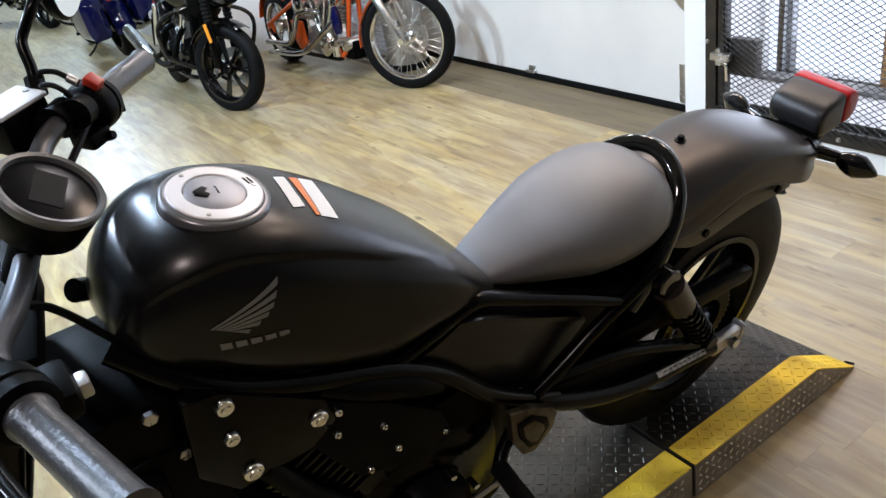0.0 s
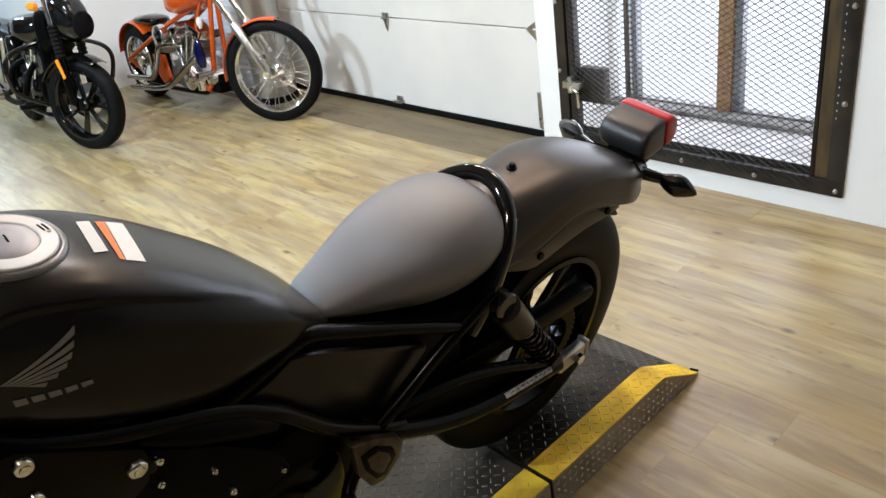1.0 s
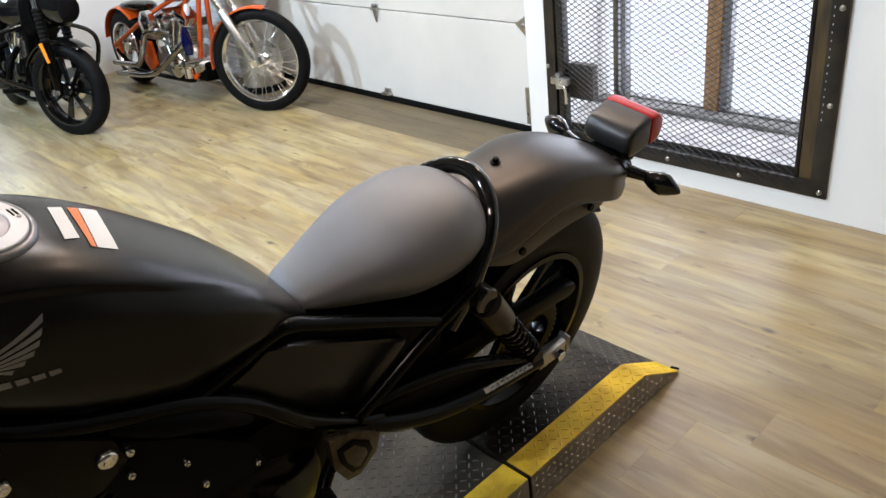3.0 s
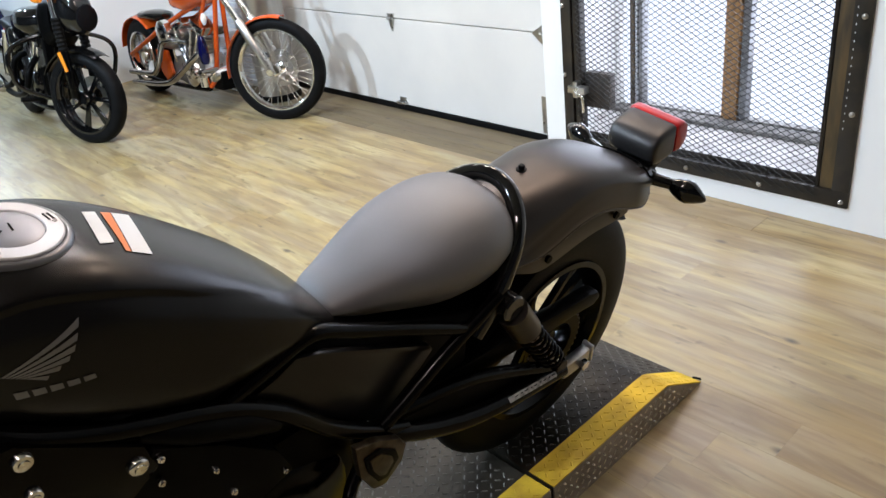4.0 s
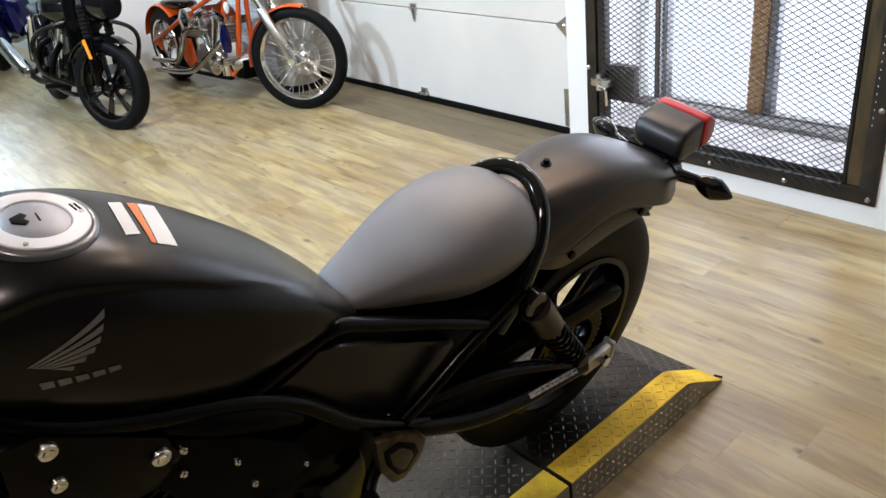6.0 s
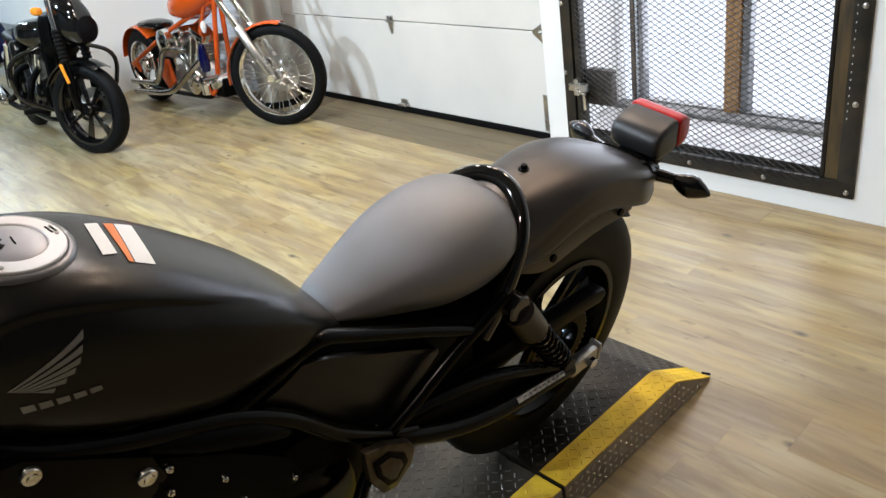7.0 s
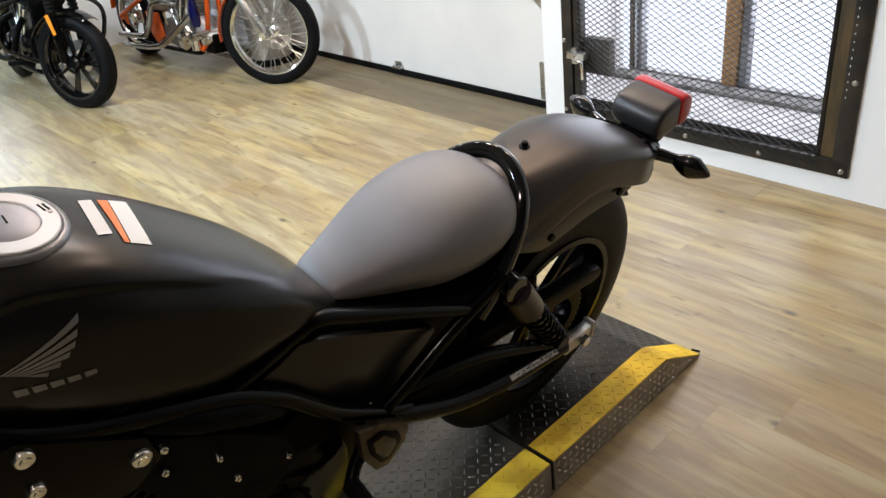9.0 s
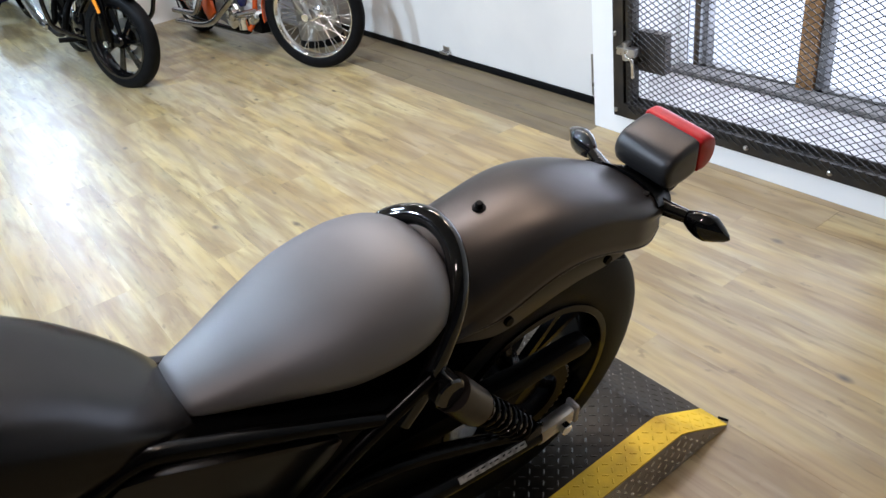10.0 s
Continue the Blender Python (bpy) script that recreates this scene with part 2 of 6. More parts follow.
def disc(axis, centre, r, h0, h1, n=20, bm=None, bevel=0.12):
    e = min(r, abs(h1 - h0)) * bevel
    return lathe([(0.0005, h0), (r - e, h0), (r, h0 + e), (r, h1 - e), (r - e, h1), (0.0005, h1)], axis, centre, n, bm)


def slab(outline, plane, d0, d1, bevel=0.0, bm=None):
    """An outline in one plane ('XZ', 'XY' or 'YZ'), given depth along the third axis."""
    one = bmesh.new()
    put = {"XZ": lambda a, b, d: (a, d, b), "XY": lambda a, b, d: (a, b, d), "YZ": lambda a, b, d: (d, a, b)}[plane]
    rings([[put(a, b, d0) for a, b in outline], [put(a, b, d1) for a, b in outline]], one)
    bmesh.ops.recalc_face_normals(one, faces=one.faces)
    if bevel:
        bmesh.ops.bevel(one, geom=one.edges[:], offset=bevel, segments=2, affect="EDGES", profile=0.6)
    return merge(one, bm)


def superloop(cx, x, cz, hw, hz, n=32, p=2.4, dy=0.0):
    """A rounded-box loop in the YZ plane at x."""
    out = []
    for k in range(n):
        a = 2 * math.pi * k / n
        c, s = math.cos(a), math.sin(a)
        out.append((x, cx + dy + hw * math.copysign(abs(c) ** (2 / p), c), cz + hz * math.copysign(abs(s) ** (2 / p), s)))
    return out


def lerp_rows(rows, t):
    """Smooth reading of rows (key, a, b, ...) at key t."""
    rows = sorted(rows)
    t = min(max(t, rows[0][0]), rows[-1][0])
    for i in range(len(rows) - 1):
        if t <= rows[i + 1][0]:
            break
    k0, k1 = rows[i], rows[i + 1]
    u = (t - k0[0]) / (k1[0] - k0[0])
    pm, pn = rows[max(i - 1, 0)], rows[min(i + 2, len(rows) - 1)]
    out = []
    for c in range(1, len(k0)):
        h = k1[0] - k0[0]
        m0 = (k1[c] - pm[c]) / (k1[0] - pm[0]) * h
        m1 = (pn[c] - k0[c]) / (pn[0] - k0[0]) * h
        out.append((2 * u ** 3 - 3 * u ** 2 + 1) * k0[c] + (u ** 3 - 2 * u ** 2 + u) * m0 + (-2 * u ** 3 + 3 * u ** 2) * k1[c] + (u ** 3 - u ** 2) * m1)
    return out


def spread(a, b, n):
    return [a + (b - a) * i / (n - 1) for i in range(n)]


# ---- the hall ----
WALL_X, DOOR_X, CORNER_Y, BACK_Y, SOUTH_Y, WEST_X, TOP = 2.79, 2.957, 2.325, 16.0, -3.2, -3.6, 3.2
CAGE = (0.906, 2.203, 0.086, 2.25)   # y from, y to, z from, z to of the frame's outside

structure = dict(kind="structure")
floor = link("floor", box(WEST_X - 0.2, 3.6, SOUTH_Y - 0.2, BACK_Y + 0.2, -0.12, -0.006), M["sill"], smooth=False)
tagged(floor, "pale wood-look vinyl plank floor over a slab", "floor", kind="structure")
ceil = link("ceiling", box(WEST_X - 0.2, 3.6, SOUTH_Y - 0.2, BACK_Y + 0.2, TOP, TOP + 0.15), M["ceiling"], smooth=False)
tagged(ceil, "plain off-white ceiling over the hall", "ceiling", kind="structure")
bm = box(WALL_X, WALL_X + 0.16, SOUTH_Y, CAGE[0] + 0.05, 0, TOP)
box(WALL_X, WALL_X + 0.16, CAGE[1] - 0.04, CORNER_Y, 0, TOP, bm=bm)
box(WALL_X, WALL_X + 0.16, CAGE[0] + 0.05, CAGE[1] - 0.04, 0, CAGE[2] + 0.05, bm=bm)
box(WALL_X, WALL_X + 0.16, CAGE[0] + 0.05, CAGE[1] - 0.04, CAGE[3] - 0.05, TOP, bm=bm)
w = tagged(link("wall_east", bm, M["wall"], smooth=False), "white painted wall with a barred doorway opening", "wall", kind="structure")
bm = box(DOOR_X + 0.06, DOOR_X + 0.26, CORNER_Y, 6.5, 2.30, TOP)
tagged(link("wall_garage", bm, M["wall"], smooth=False), "white wall round the garage door", "wall", kind="structure")
tagged(link("wall_partition", box(2.0, 3.2, 6.5, BACK_Y, 0, TOP), M["wall"], smooth=False), "pale white wall behind the orange motorcycle", "wall", kind="structure")
tagged(link("wall_north", box(WEST_X, 3.2, BACK_Y, BACK_Y + 0.2, 0, TOP), M["wall"], smooth=False), "pale white wall behind the parked motorcycles", "wall", kind="structure")
tagged(link("wall_south", box(WEST_X, 3.2, SOUTH_Y - 0.2, SOUTH_Y, 0, TOP), M["dark_wall"], smooth=False), "plain dark grey wall", "wall", kind="structure")
tagged(link("wall_west", box(WEST_X - 0.2, WEST_X, SOUTH_Y, BACK_Y, 0, TOP), M["dark_wall"], smooth=False), "plain dark grey wall", "wall", kind="structure")


# ---- garage door, barred doorway and window ----
def garage_door():
    door = thing("garage_door", "white sectional garage door with a black bottom seal, closed", "garage door", kind="structure")
    y0, y1, h = CORNER_Y - 0.04, 6.49, 0.53
    for k in range(5):
        z0 = 0.035 + k * h
        bm = box(DOOR_X, DOOR_X + 0.045, y0, y1, z0 + 0.003, z0 + h - 0.003, 0.004)
        part("panel", bm, M["door"], door, smooth=False)
    part("bottom_seal", box(DOOR_X - 0.004, DOOR_X + 0.05, y0, y1, 0.0, 0.036, 0.006), M["rubber"], door, "black rubber bottom seal")
    for k in range(3):
        for y in (3.63, 5.1):
            z = 0.035 + (k + 1) * h
            bm = slab([(y - 0.03, z + 0.03), (y + 0.03, z + 0.03), (y + 0.022, z - 0.01), (y + 0.006, z - 0.075), (y - 0.006, z - 0.075), (y - 0.022, z - 0.01)], "YZ", DOOR_X - 0.008, DOOR_X - 0.001, 0.002)
            rod((DOOR_X - 0.012, y - 0.028, z), (DOOR_X - 0.012, y + 0.028, z), 0.008, bm)
            part("hinge", bm, M["steel"], door, "galvanised steel hinge")
        z = 0.035 + (k + 1) * h
        bm = slab([(2.43, z + 0.045), (2.46, z + 0.045), (2.53, z), (2.46, z - 0.06), (2.43, z - 0.06)], "YZ", DOOR_X - 0.009, DOOR_X - 0.001, 0.002)
        rod((DOOR_X - 0.02, 2.40, z), (DOOR_X - 0.02, 2.47, z), 0.01, bm)
        part("roller_bracket", bm, M["steel"], door, "galvanised steel roller bracket")
    bm = box(DOOR_X - 0.006, DOOR_X - 0.001, 2.43, 2.495, 0.05, 0.245, 0.002)
    box(DOOR_X - 0.02, DOOR_X - 0.005, 2.44, 2.47, 0.055, 0.085, 0.003, bm)
    part("corner_bracket", bm, M["steel"], door, "galvanised bottom corner bracket")
    bm = box(DOOR_X - 0.03, DOOR_X - 0.001, 3.585, 3.665, 0.045, 0.06, 0.003)
    box(DOOR_X - 0.006, DOOR_X - 0.001, 3.595, 3.655, 0.045, 0.085, 0.002, bm)
    part("lift_handle", bm, M["steel"], door, "small steel lift handle")
    return door


garage_door()


def expanded_mesh(y0, y1, z0, z1, x, pitch_y, pitch_z, r):
    """Diamond strands of expanded steel in one flat sheet."""
    verts, faces = [], []
    h = pitch_z / 2
    for row in range(int((z1 - z0) / h)):
        prev = None
        for k in range(int((y1 - y0) / (pitch_y / 2)) + 1):
            y, odd = y0 + k * pitch_y / 2, (k + row) % 2
            z, xx = z0 + row * h + (h / 2 if odd else -h / 2), x + (0.0016 if odd else -0.0016)
            i = len(verts)
            verts += [(xx - r, y, z + r), (xx + r, y, z + r * 0.6), (xx + r, y, z - r), (xx - r, y, z - r * 0.6)]
            if prev is not None:
                faces += [(prev + a, prev + (a + 1) % 4, i + (a + 1) % 4, i + a) for a in range(4)]
            prev = i
    me = bpy.data.meshes.new("mesh_sheet")
    me.from_pydata(verts, [], faces)
    me.materials.append(M["mesh"])
    return me


def barred_door():
    y0, y1, z0, z1 = 0.906, 2.203, 0.086, 2.25
    door = thing("security_door", "dark steel barred door with expanded metal mesh and a lock box", "security door")
    xf, w = WALL_X - 0.012, 0.062
    part("bottom_rail", box(xf, WALL_X + 0.03, y0, y1, z0, z0 + w, 0.003), M["cage"], door)
    part("top_rail", box(xf, WALL_X + 0.03, y0, y1, z1 - w, z1, 0.003), M["cage"], door)
    part("hinge_stile", box(xf, WALL_X + 0.03, y0, y0 + w, z0 + w, z1 - w, 0.003), M["cage"], door)
    part("lock_stile", box(xf, WALL_X + 0.03, y1 - 0.055, y1, z0 + w, z1 - w, 0.003), M["cage"], door)
    part("inner_stile", box(WALL_X - 0.006, WALL_X + 0.036, y1 - 0.098, y1 - 0.062, z0 + w, z1 - w, 0.003), M["cage"], door)
    # rusty angle beside the mesh
    part("angle_iron", box(WALL_X + 0.002, WALL_X + 0.02, y0 + w + 0.002, y0 + w + 0.05, z0 + w, z1 - w, 0.002), M["rust"], door, "rust-brown angle iron")
    part("mesh_edge", box(WALL_X - 0.002, WALL_X + 0.032, y0 + w + 0.052, y0 + w + 0.066, z0 + w, z1 - w, 0.002), M["cage"], door)
    part("lower_angle", box(WALL_X + 0.0305, WALL_X + 0.075, y0 + w + 0.068, y1 - 0.1, z0 + w - 0.01, z0 + w + 0.004, 0.002), M["cage"], door)
    # dark strip in place of the shadow behind the mesh's lower edge
    part("foot_shade_strip", box(WALL_X + 0.0255, WALL_X + 0.0295, y0 + w + 0.068, y1 - 0.1, z0 + w, z0 + w + 0.026, 0.001), M["cage"], door, "dark strip standing for the shadow behind the mesh foot")
    sheet = new("mesh_sheet", expanded_mesh(y0 + w + 0.06, y1 - 0.062, z0 + 0.036, z1 - w, xf - 0.0035, 0.0405, 0.0235, 0.0019))
    sheet.parent = door
    tagged(sheet, "dark expanded steel mesh", kind="stuff")
    for k in range(46):
        z = z0 + 0.3 + k * 0.028
        part("weld_spot", box(xf - 0.002, xf + 0.001, y0 + w - 0.0145, y0 + w - 0.0123, z, z + 0.007, 0.0006, seg=1), M["slat"], door)
    for y, z in ((0.931, 0.094 + 0.016), (1.241, 0.112), (1.562, 0.113), (1.88, 0.113), (2.19, 0.113), (0.93, 0.445), (0.93, 0.78), (0.93, 1.12), (2.19, 0.44), (2.19, 0.75)):
        part("bolt", lathe([(0.0005, -0.0075), (0.006, -0.007), (0.0095, -0.004), (0.0103, 0.0), (0.0103, 0.004)], "X", (xf - 0.001, y, z), 14), M["steel"], door, "galvanised bolt head")
    # lock box, latch and lever
    lock = part("lock_box", box(WALL_X + 0.027, WALL_X + 0.068, 1.972, 2.107, 0.290, 0.453, 0.004), M["lock"], door, "dark steel lock box with a mesh-scratched face")
    part("latch", box(WALL_X - 0.052, WALL_X - 0.012, 2.055, 2.15, 0.372, 0.405, 0.005), M["steel"], lock, "worn steel latch")
    part("latch_plate", box(WALL_X - 0.046, WALL_X - 0.013, 2.10, 2.125, 0.35, 0.425, 0.004), M["steel"], lock, "worn steel keeper")
    part("lever", tube([(WALL_X - 0.055, 2.10, 0.378), (WALL_X - 0.07, 2.075, 0.376), (WALL_X - 0.074, 2.052, 0.372), (WALL_X - 0.074, 2.046, 0.35), (WALL_X - 0.072, 2.046, 0.30)], 0.0065, n=10), M["chrome"], lock, "bright bent lever")
    return door


barred_door()

# the lobby beyond the mesh: ledge, window frames, daylight
tagged(link("ledge", box(WALL_X + 0.16, 3.28, 0.2, CORNER_Y - 0.005, 0.0, 0.135, 0.004), M["sill"], smooth=False), "worn grey concrete ledge under the window", "ledge", kind="structure")
tagged(link("rubble_strip", box(3.19, 3.275, 0.4, 2.24, 0.136, 0.158, 0.006), M["rubble"], smooth=False), "dirty dark debris along the window foot", "debris", kind="structure")
tagged(link("sill_plate", box(WALL_X + 0.031, WALL_X + 0.1595, 0.96, 2.16, 0.1365, 0.142), M["sill"], smooth=False), "worn grey concrete at the foot of the barred opening", "sill", kind="structure")
win = thing("window_1", "tall lobby window with wooden and grey posts", "window", kind="structure")
part("window_post", box(3.27, 3.33, 1.612, 1.682, 0.135, 2.4, 0.004), M["wood"], win, "orange-brown wooden post")
part("window_frame", box(3.285, 3.335, 1.572, 1.608, 0.135, 2.4, 0.004), M["frame_grey"], win, "grey metal frame")
part("window_post", box(3.285, 3.33, 2.165, 2.19, 0.135, 2.4, 0.003), M["rust"], win, "thin brown wooden post")
part("window_frame", box(3.285, 3.335, 2.118, 2.140, 0.135, 2.4, 0.003), M["frame_grey"], win, "grey metal frame")
part("window_frame", box(3.285, 3.335, 2.146, 2.160, 0.135, 2.4, 0.003), M["slat"], win, "pale metal frame")
part("bottom_frame", box(3.285, 3.33, 0.2, 2.16, 0.135, 0.165, 0.003), M["steel"], win)
part("frame_jamb", box(3.26, 3.33, 0.86, 0.93, 0.135, 2.4, 0.003), M["steel"], win)
tagged(link("lobby_wall", box(3.26, 3.32, 2.25, 2.318, 0.0, 2.6), M["wall"], smooth=False), "white lobby wall beside the window", "wall", kind="structure")
tagged(link("lobby_ceiling", box(WALL_X + 0.16, 3.4, 0.2, 2.318, 2.45, 2.55), M["wall"], smooth=False), "white lobby ceiling", "ceiling", kind="structure")
tagged(link("lobby_side", box(WALL_X + 0.16, 3.3, 0.14, 0.2, 0.0, 2.5), M["wall"], smooth=False), "white lobby side wall", "wall", kind="structure")
tagged(link("lobby_end", box(WALL_X + 0.163, 3.26, 2.255, 2.318, 0.136, 2.45), M["wall"], smooth=False), "white lobby end wall", "wall", kind="structure")
back = link("backdrop", box(3.42, 3.45, 0.1, 2.32, 0.0, 2.6), M["glow"], smooth=False)
tagged(back, "overcast daylight outside the window", "backdrop", kind="structure")


# ---- work platform with its ramp ----
EDGE_Y, FAR_Y, PLAT_Z, RAMP_END, BEND_X, GAP_X = 0.846, 1.62, 0.102, 1.680, 1.505, 1.029


LUG = ((-0.0086, 0, 0), (-0.0050, -0.0026, 0), (0.0050, -0.0026, 0), (0.0086, 0, 0), (0.0050, 0.0026, 0), (-0.0050, 0.0026, 0), (-0.0053, 0, 0.0016), (0.0053, 0, 0.0016))


def tread_lugs(x0, x1, y0, y1, zf, pitch=0.0222):
    verts, faces = [], []
    nx, ny = int((x1 - x0) / pitch), int((y1 - y0) / pitch)
    for i in range(nx):
        for j in range(ny):
            x, y = x0 + (i + 0.5) * pitch, y0 + (j + 0.5) * pitch
            a = radians(45 if (i + j) % 2 else -45) 
            z = zf(x)
            slope = (zf(x + 0.002) - zf(x - 0.002)) / 0.004
            k = len(verts)
            for u, v, h in LUG:
                px, py = u * math.cos(a) - v * math.sin(a), u * math.sin(a) + v * math.cos(a)
                verts.append((x + px, y + py, z + px * slope + h))
            faces += [(k, k + 1, k + 6), (k + 1, k + 2, k + 7, k + 6), (k + 2, k + 3, k + 7), (k + 3, k + 4, k + 7), (k + 4, k + 5, k + 6, k + 7), (k + 5, k, k + 6)]
    me = bpy.data.meshes.new("tread_lugs")
    me.from_pydata(verts, [], faces)
    return me


def ramp_top(x):
    return PLAT_Z if x < BEND_X else PLAT_Z - (PLAT_Z - 0.006) * (x - BEND_X) / (RAMP_END - BEND_X)


def side_lugs(x0, x1, y, zmax):
    verts, faces = [], []
    n = int((x1 - x0) / 0.0222)
    for i in range(n):
        for j in range(5):
            x, z = x0 + (i + 0.5) * 0.0222, 0.016 + 0.0222 * j
            if z > zmax(x) - 0.012:
                continue
            a = radians(45 if (i + j) % 2 else -45)
            k = len(verts)
            for u, v, h in LUG:
                verts.append((x + u * math.cos(a) - v * math.sin(a), y - h, z + u * math.sin(a) + v * math.cos(a)))
            faces += [(k, k + 1, k + 6), (k + 1, k + 2, k + 7, k + 6), (k + 2, k + 3, k + 7), (k + 3, k + 4, k + 7), (k + 4, k + 5, k + 6, k + 7), (k + 5, k, k + 6)]
    me = bpy.data.meshes.new("side_lugs")
    me.from_pydata(verts, [], faces)
    return me


def add_mesh(name, me, material, parent, label="", kind=""):
    me.materials.append(material)
    ob = new(name, me)
    ob.parent = parent
    return tagged(ob, label, kind=kind)


YEL = 0.078
plat = thing("work_platform", "dark diamond tread plate lift platform with yellow painted edges", "work platform")
profile = [(-1.35, 0.0), (GAP_X - 0.008, 0.0), (GAP_X - 0.008, PLAT_Z), (-1.35, PLAT_Z)]
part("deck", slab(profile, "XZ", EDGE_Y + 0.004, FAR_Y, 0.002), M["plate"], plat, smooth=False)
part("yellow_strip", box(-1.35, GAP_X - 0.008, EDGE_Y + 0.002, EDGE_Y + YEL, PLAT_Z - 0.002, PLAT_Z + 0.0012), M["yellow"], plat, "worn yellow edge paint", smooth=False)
part("side_plate", box(-1.35, GAP_X - 0.008, EDGE_Y, EDGE_Y + 0.004, 0.002, PLAT_Z - 0.001), M["plate_side"], plat, "scuffed tread plate side, coloured paler as the lit face", smooth=False)
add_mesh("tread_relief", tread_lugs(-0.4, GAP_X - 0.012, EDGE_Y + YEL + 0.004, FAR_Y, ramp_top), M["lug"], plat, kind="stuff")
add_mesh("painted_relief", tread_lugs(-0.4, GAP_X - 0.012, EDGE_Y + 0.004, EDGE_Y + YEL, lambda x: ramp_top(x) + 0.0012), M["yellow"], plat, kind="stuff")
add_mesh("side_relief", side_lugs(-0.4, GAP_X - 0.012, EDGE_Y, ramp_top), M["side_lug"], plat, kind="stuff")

ramp = thing("loading_ramp", "dark tread plate ramp with a worn yellow edge, against the lift", "ramp")
profile = [(GAP_X + 0.005, 0.0), (RAMP_END, 0.0), (RAMP_END, 0.005), (BEND_X + 0.02, ramp_top(BEND_X + 0.02)), (BEND_X, PLAT_Z - 0.002), (BEND_X - 0.03, PLAT_Z), (GAP_X + 0.005, PLAT_Z)]
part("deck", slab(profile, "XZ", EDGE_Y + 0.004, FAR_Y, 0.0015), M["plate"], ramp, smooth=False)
strip = [(GAP_X + 0.005, PLAT_Z - 0.002), (BEND_X - 0.03, PLAT_Z - 0.002), (BEND_X, PLAT_Z - 0.004), (BEND_X + 0.02, ramp_top(BEND_X + 0.02) - 0.002), (RAMP_END, 0.003), (RAMP_END, 0.0064), (BEND_X + 0.02, ramp_top(BEND_X + 0.02) + 0.0012), (BEND_X, PLAT_Z - 0.0007), (BEND_X - 0.03, PLAT_Z + 0.0012), (GAP_X + 0.005, PLAT_Z + 0.0012)]
part("yellow_strip", slab(strip, "XZ", EDGE_Y + 0.001, EDGE_Y + YEL), M["yellow"], ramp, "worn yellow edge paint", smooth=False)
side = [(GAP_X + 0.005, 0.002), (RAMP_END - 0.01, 0.002), (RAMP_END - 0.005, 0.005), (BEND_X + 0.02, ramp_top(BEND_X + 0.02) - 0.003), (BEND_X - 0.02, PLAT_Z - 0.003), (GAP_X + 0.005, PLAT_Z - 0.003)]
part("side_plate", slab(side, "XZ", EDGE_Y, EDGE_Y + 0.004), M["plate_side"], ramp, "scuffed tread plate side, coloured paler as the lit face", smooth=False)
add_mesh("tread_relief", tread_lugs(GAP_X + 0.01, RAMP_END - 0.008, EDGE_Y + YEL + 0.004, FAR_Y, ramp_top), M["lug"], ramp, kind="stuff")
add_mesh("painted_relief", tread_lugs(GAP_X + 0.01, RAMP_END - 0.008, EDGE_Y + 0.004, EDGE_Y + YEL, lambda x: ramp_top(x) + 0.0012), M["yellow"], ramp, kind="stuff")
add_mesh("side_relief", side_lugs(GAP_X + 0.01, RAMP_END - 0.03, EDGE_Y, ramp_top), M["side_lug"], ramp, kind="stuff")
part("hinge_pin", rod((RAMP_END + 0.004, EDGE_Y + 0.03, 0.006), (RAMP_END + 0.014, EDGE_Y + 0.008, 0.004), 0.0032), M["rubber"], ramp, "dark bent tab at the ramp's foot")


# ---- the motorcycle on the lift ----
LEAN = 13.0
bike = thing("motorcycle", "matte dark grey cruiser motorcycle with a solo seat on its stand", "motorcycle",
             pose(1.156, 0.99 + 0.31 * math.sin(radians(LEAN)), 0.40 - 0.31 * math.cos(radians(LEAN)), 0, 0, 180) @ pose(0, 0, 0, -LEAN, 0, 0))

TANK = [  # x, half width, top, bottom
    (0.600, 0.060, 0.7751, 0.748), (0.615, 0.075, 0.8004, 0.748), (0.65, 0.0955, 0.8429, 0.766), (0.70, 0.1125, 0.8969, 0.785), (0.78, 0.1284, 0.9692, 0.783), (0.832, 0.1336, 1.0106, 0.784),
    (0.885, 0.136, 1.0445, 0.805), (0.93, 0.1354, 1.0648, 0.828), (0.98, 0.1309, 1.0789, 0.856), (1.03, 0.1196, 1.0777, 0.885), (1.07, 0.104, 1.0595, 0.905), (1.10, 0.083, 1.0262, 0.915), (1.12, 0.055, 0.9859, 0.918)]
DECK = 3.0   # how flat the tank's top is across


def tank_section(x):
    hw, top, bot = lerp_rows(TANK, x)
    cz = bot + (top - bot) * 0.46
    return hw, cz, top - cz, cz - bot


def tank_fold(x, z):
    """Depth of the hollow below the shoulder crease."""
    hw, cz, ht, hb = tank_section(x)
    f = (z - cz) / ht
    amp = max(0.0, min(1.0, (x - 0.68) / 0.16)) * max(0.0, min(1.0, (1.10 - x) / 0.05))
    crease = 0.80 + 0.09 * max(0.0, min(1.0, (0.82 - x) / 0.12)) - 0.05 * max(0.0, min(1.0, (x - 0.99) / 0.05))
    if f > crease or f < -0.6:
        return 0.0
    return 0.0085 * amp * min(1.0, (crease - f) / 0.09, max(0.0, (f + 0.6) / 1.2) ** 0.8)


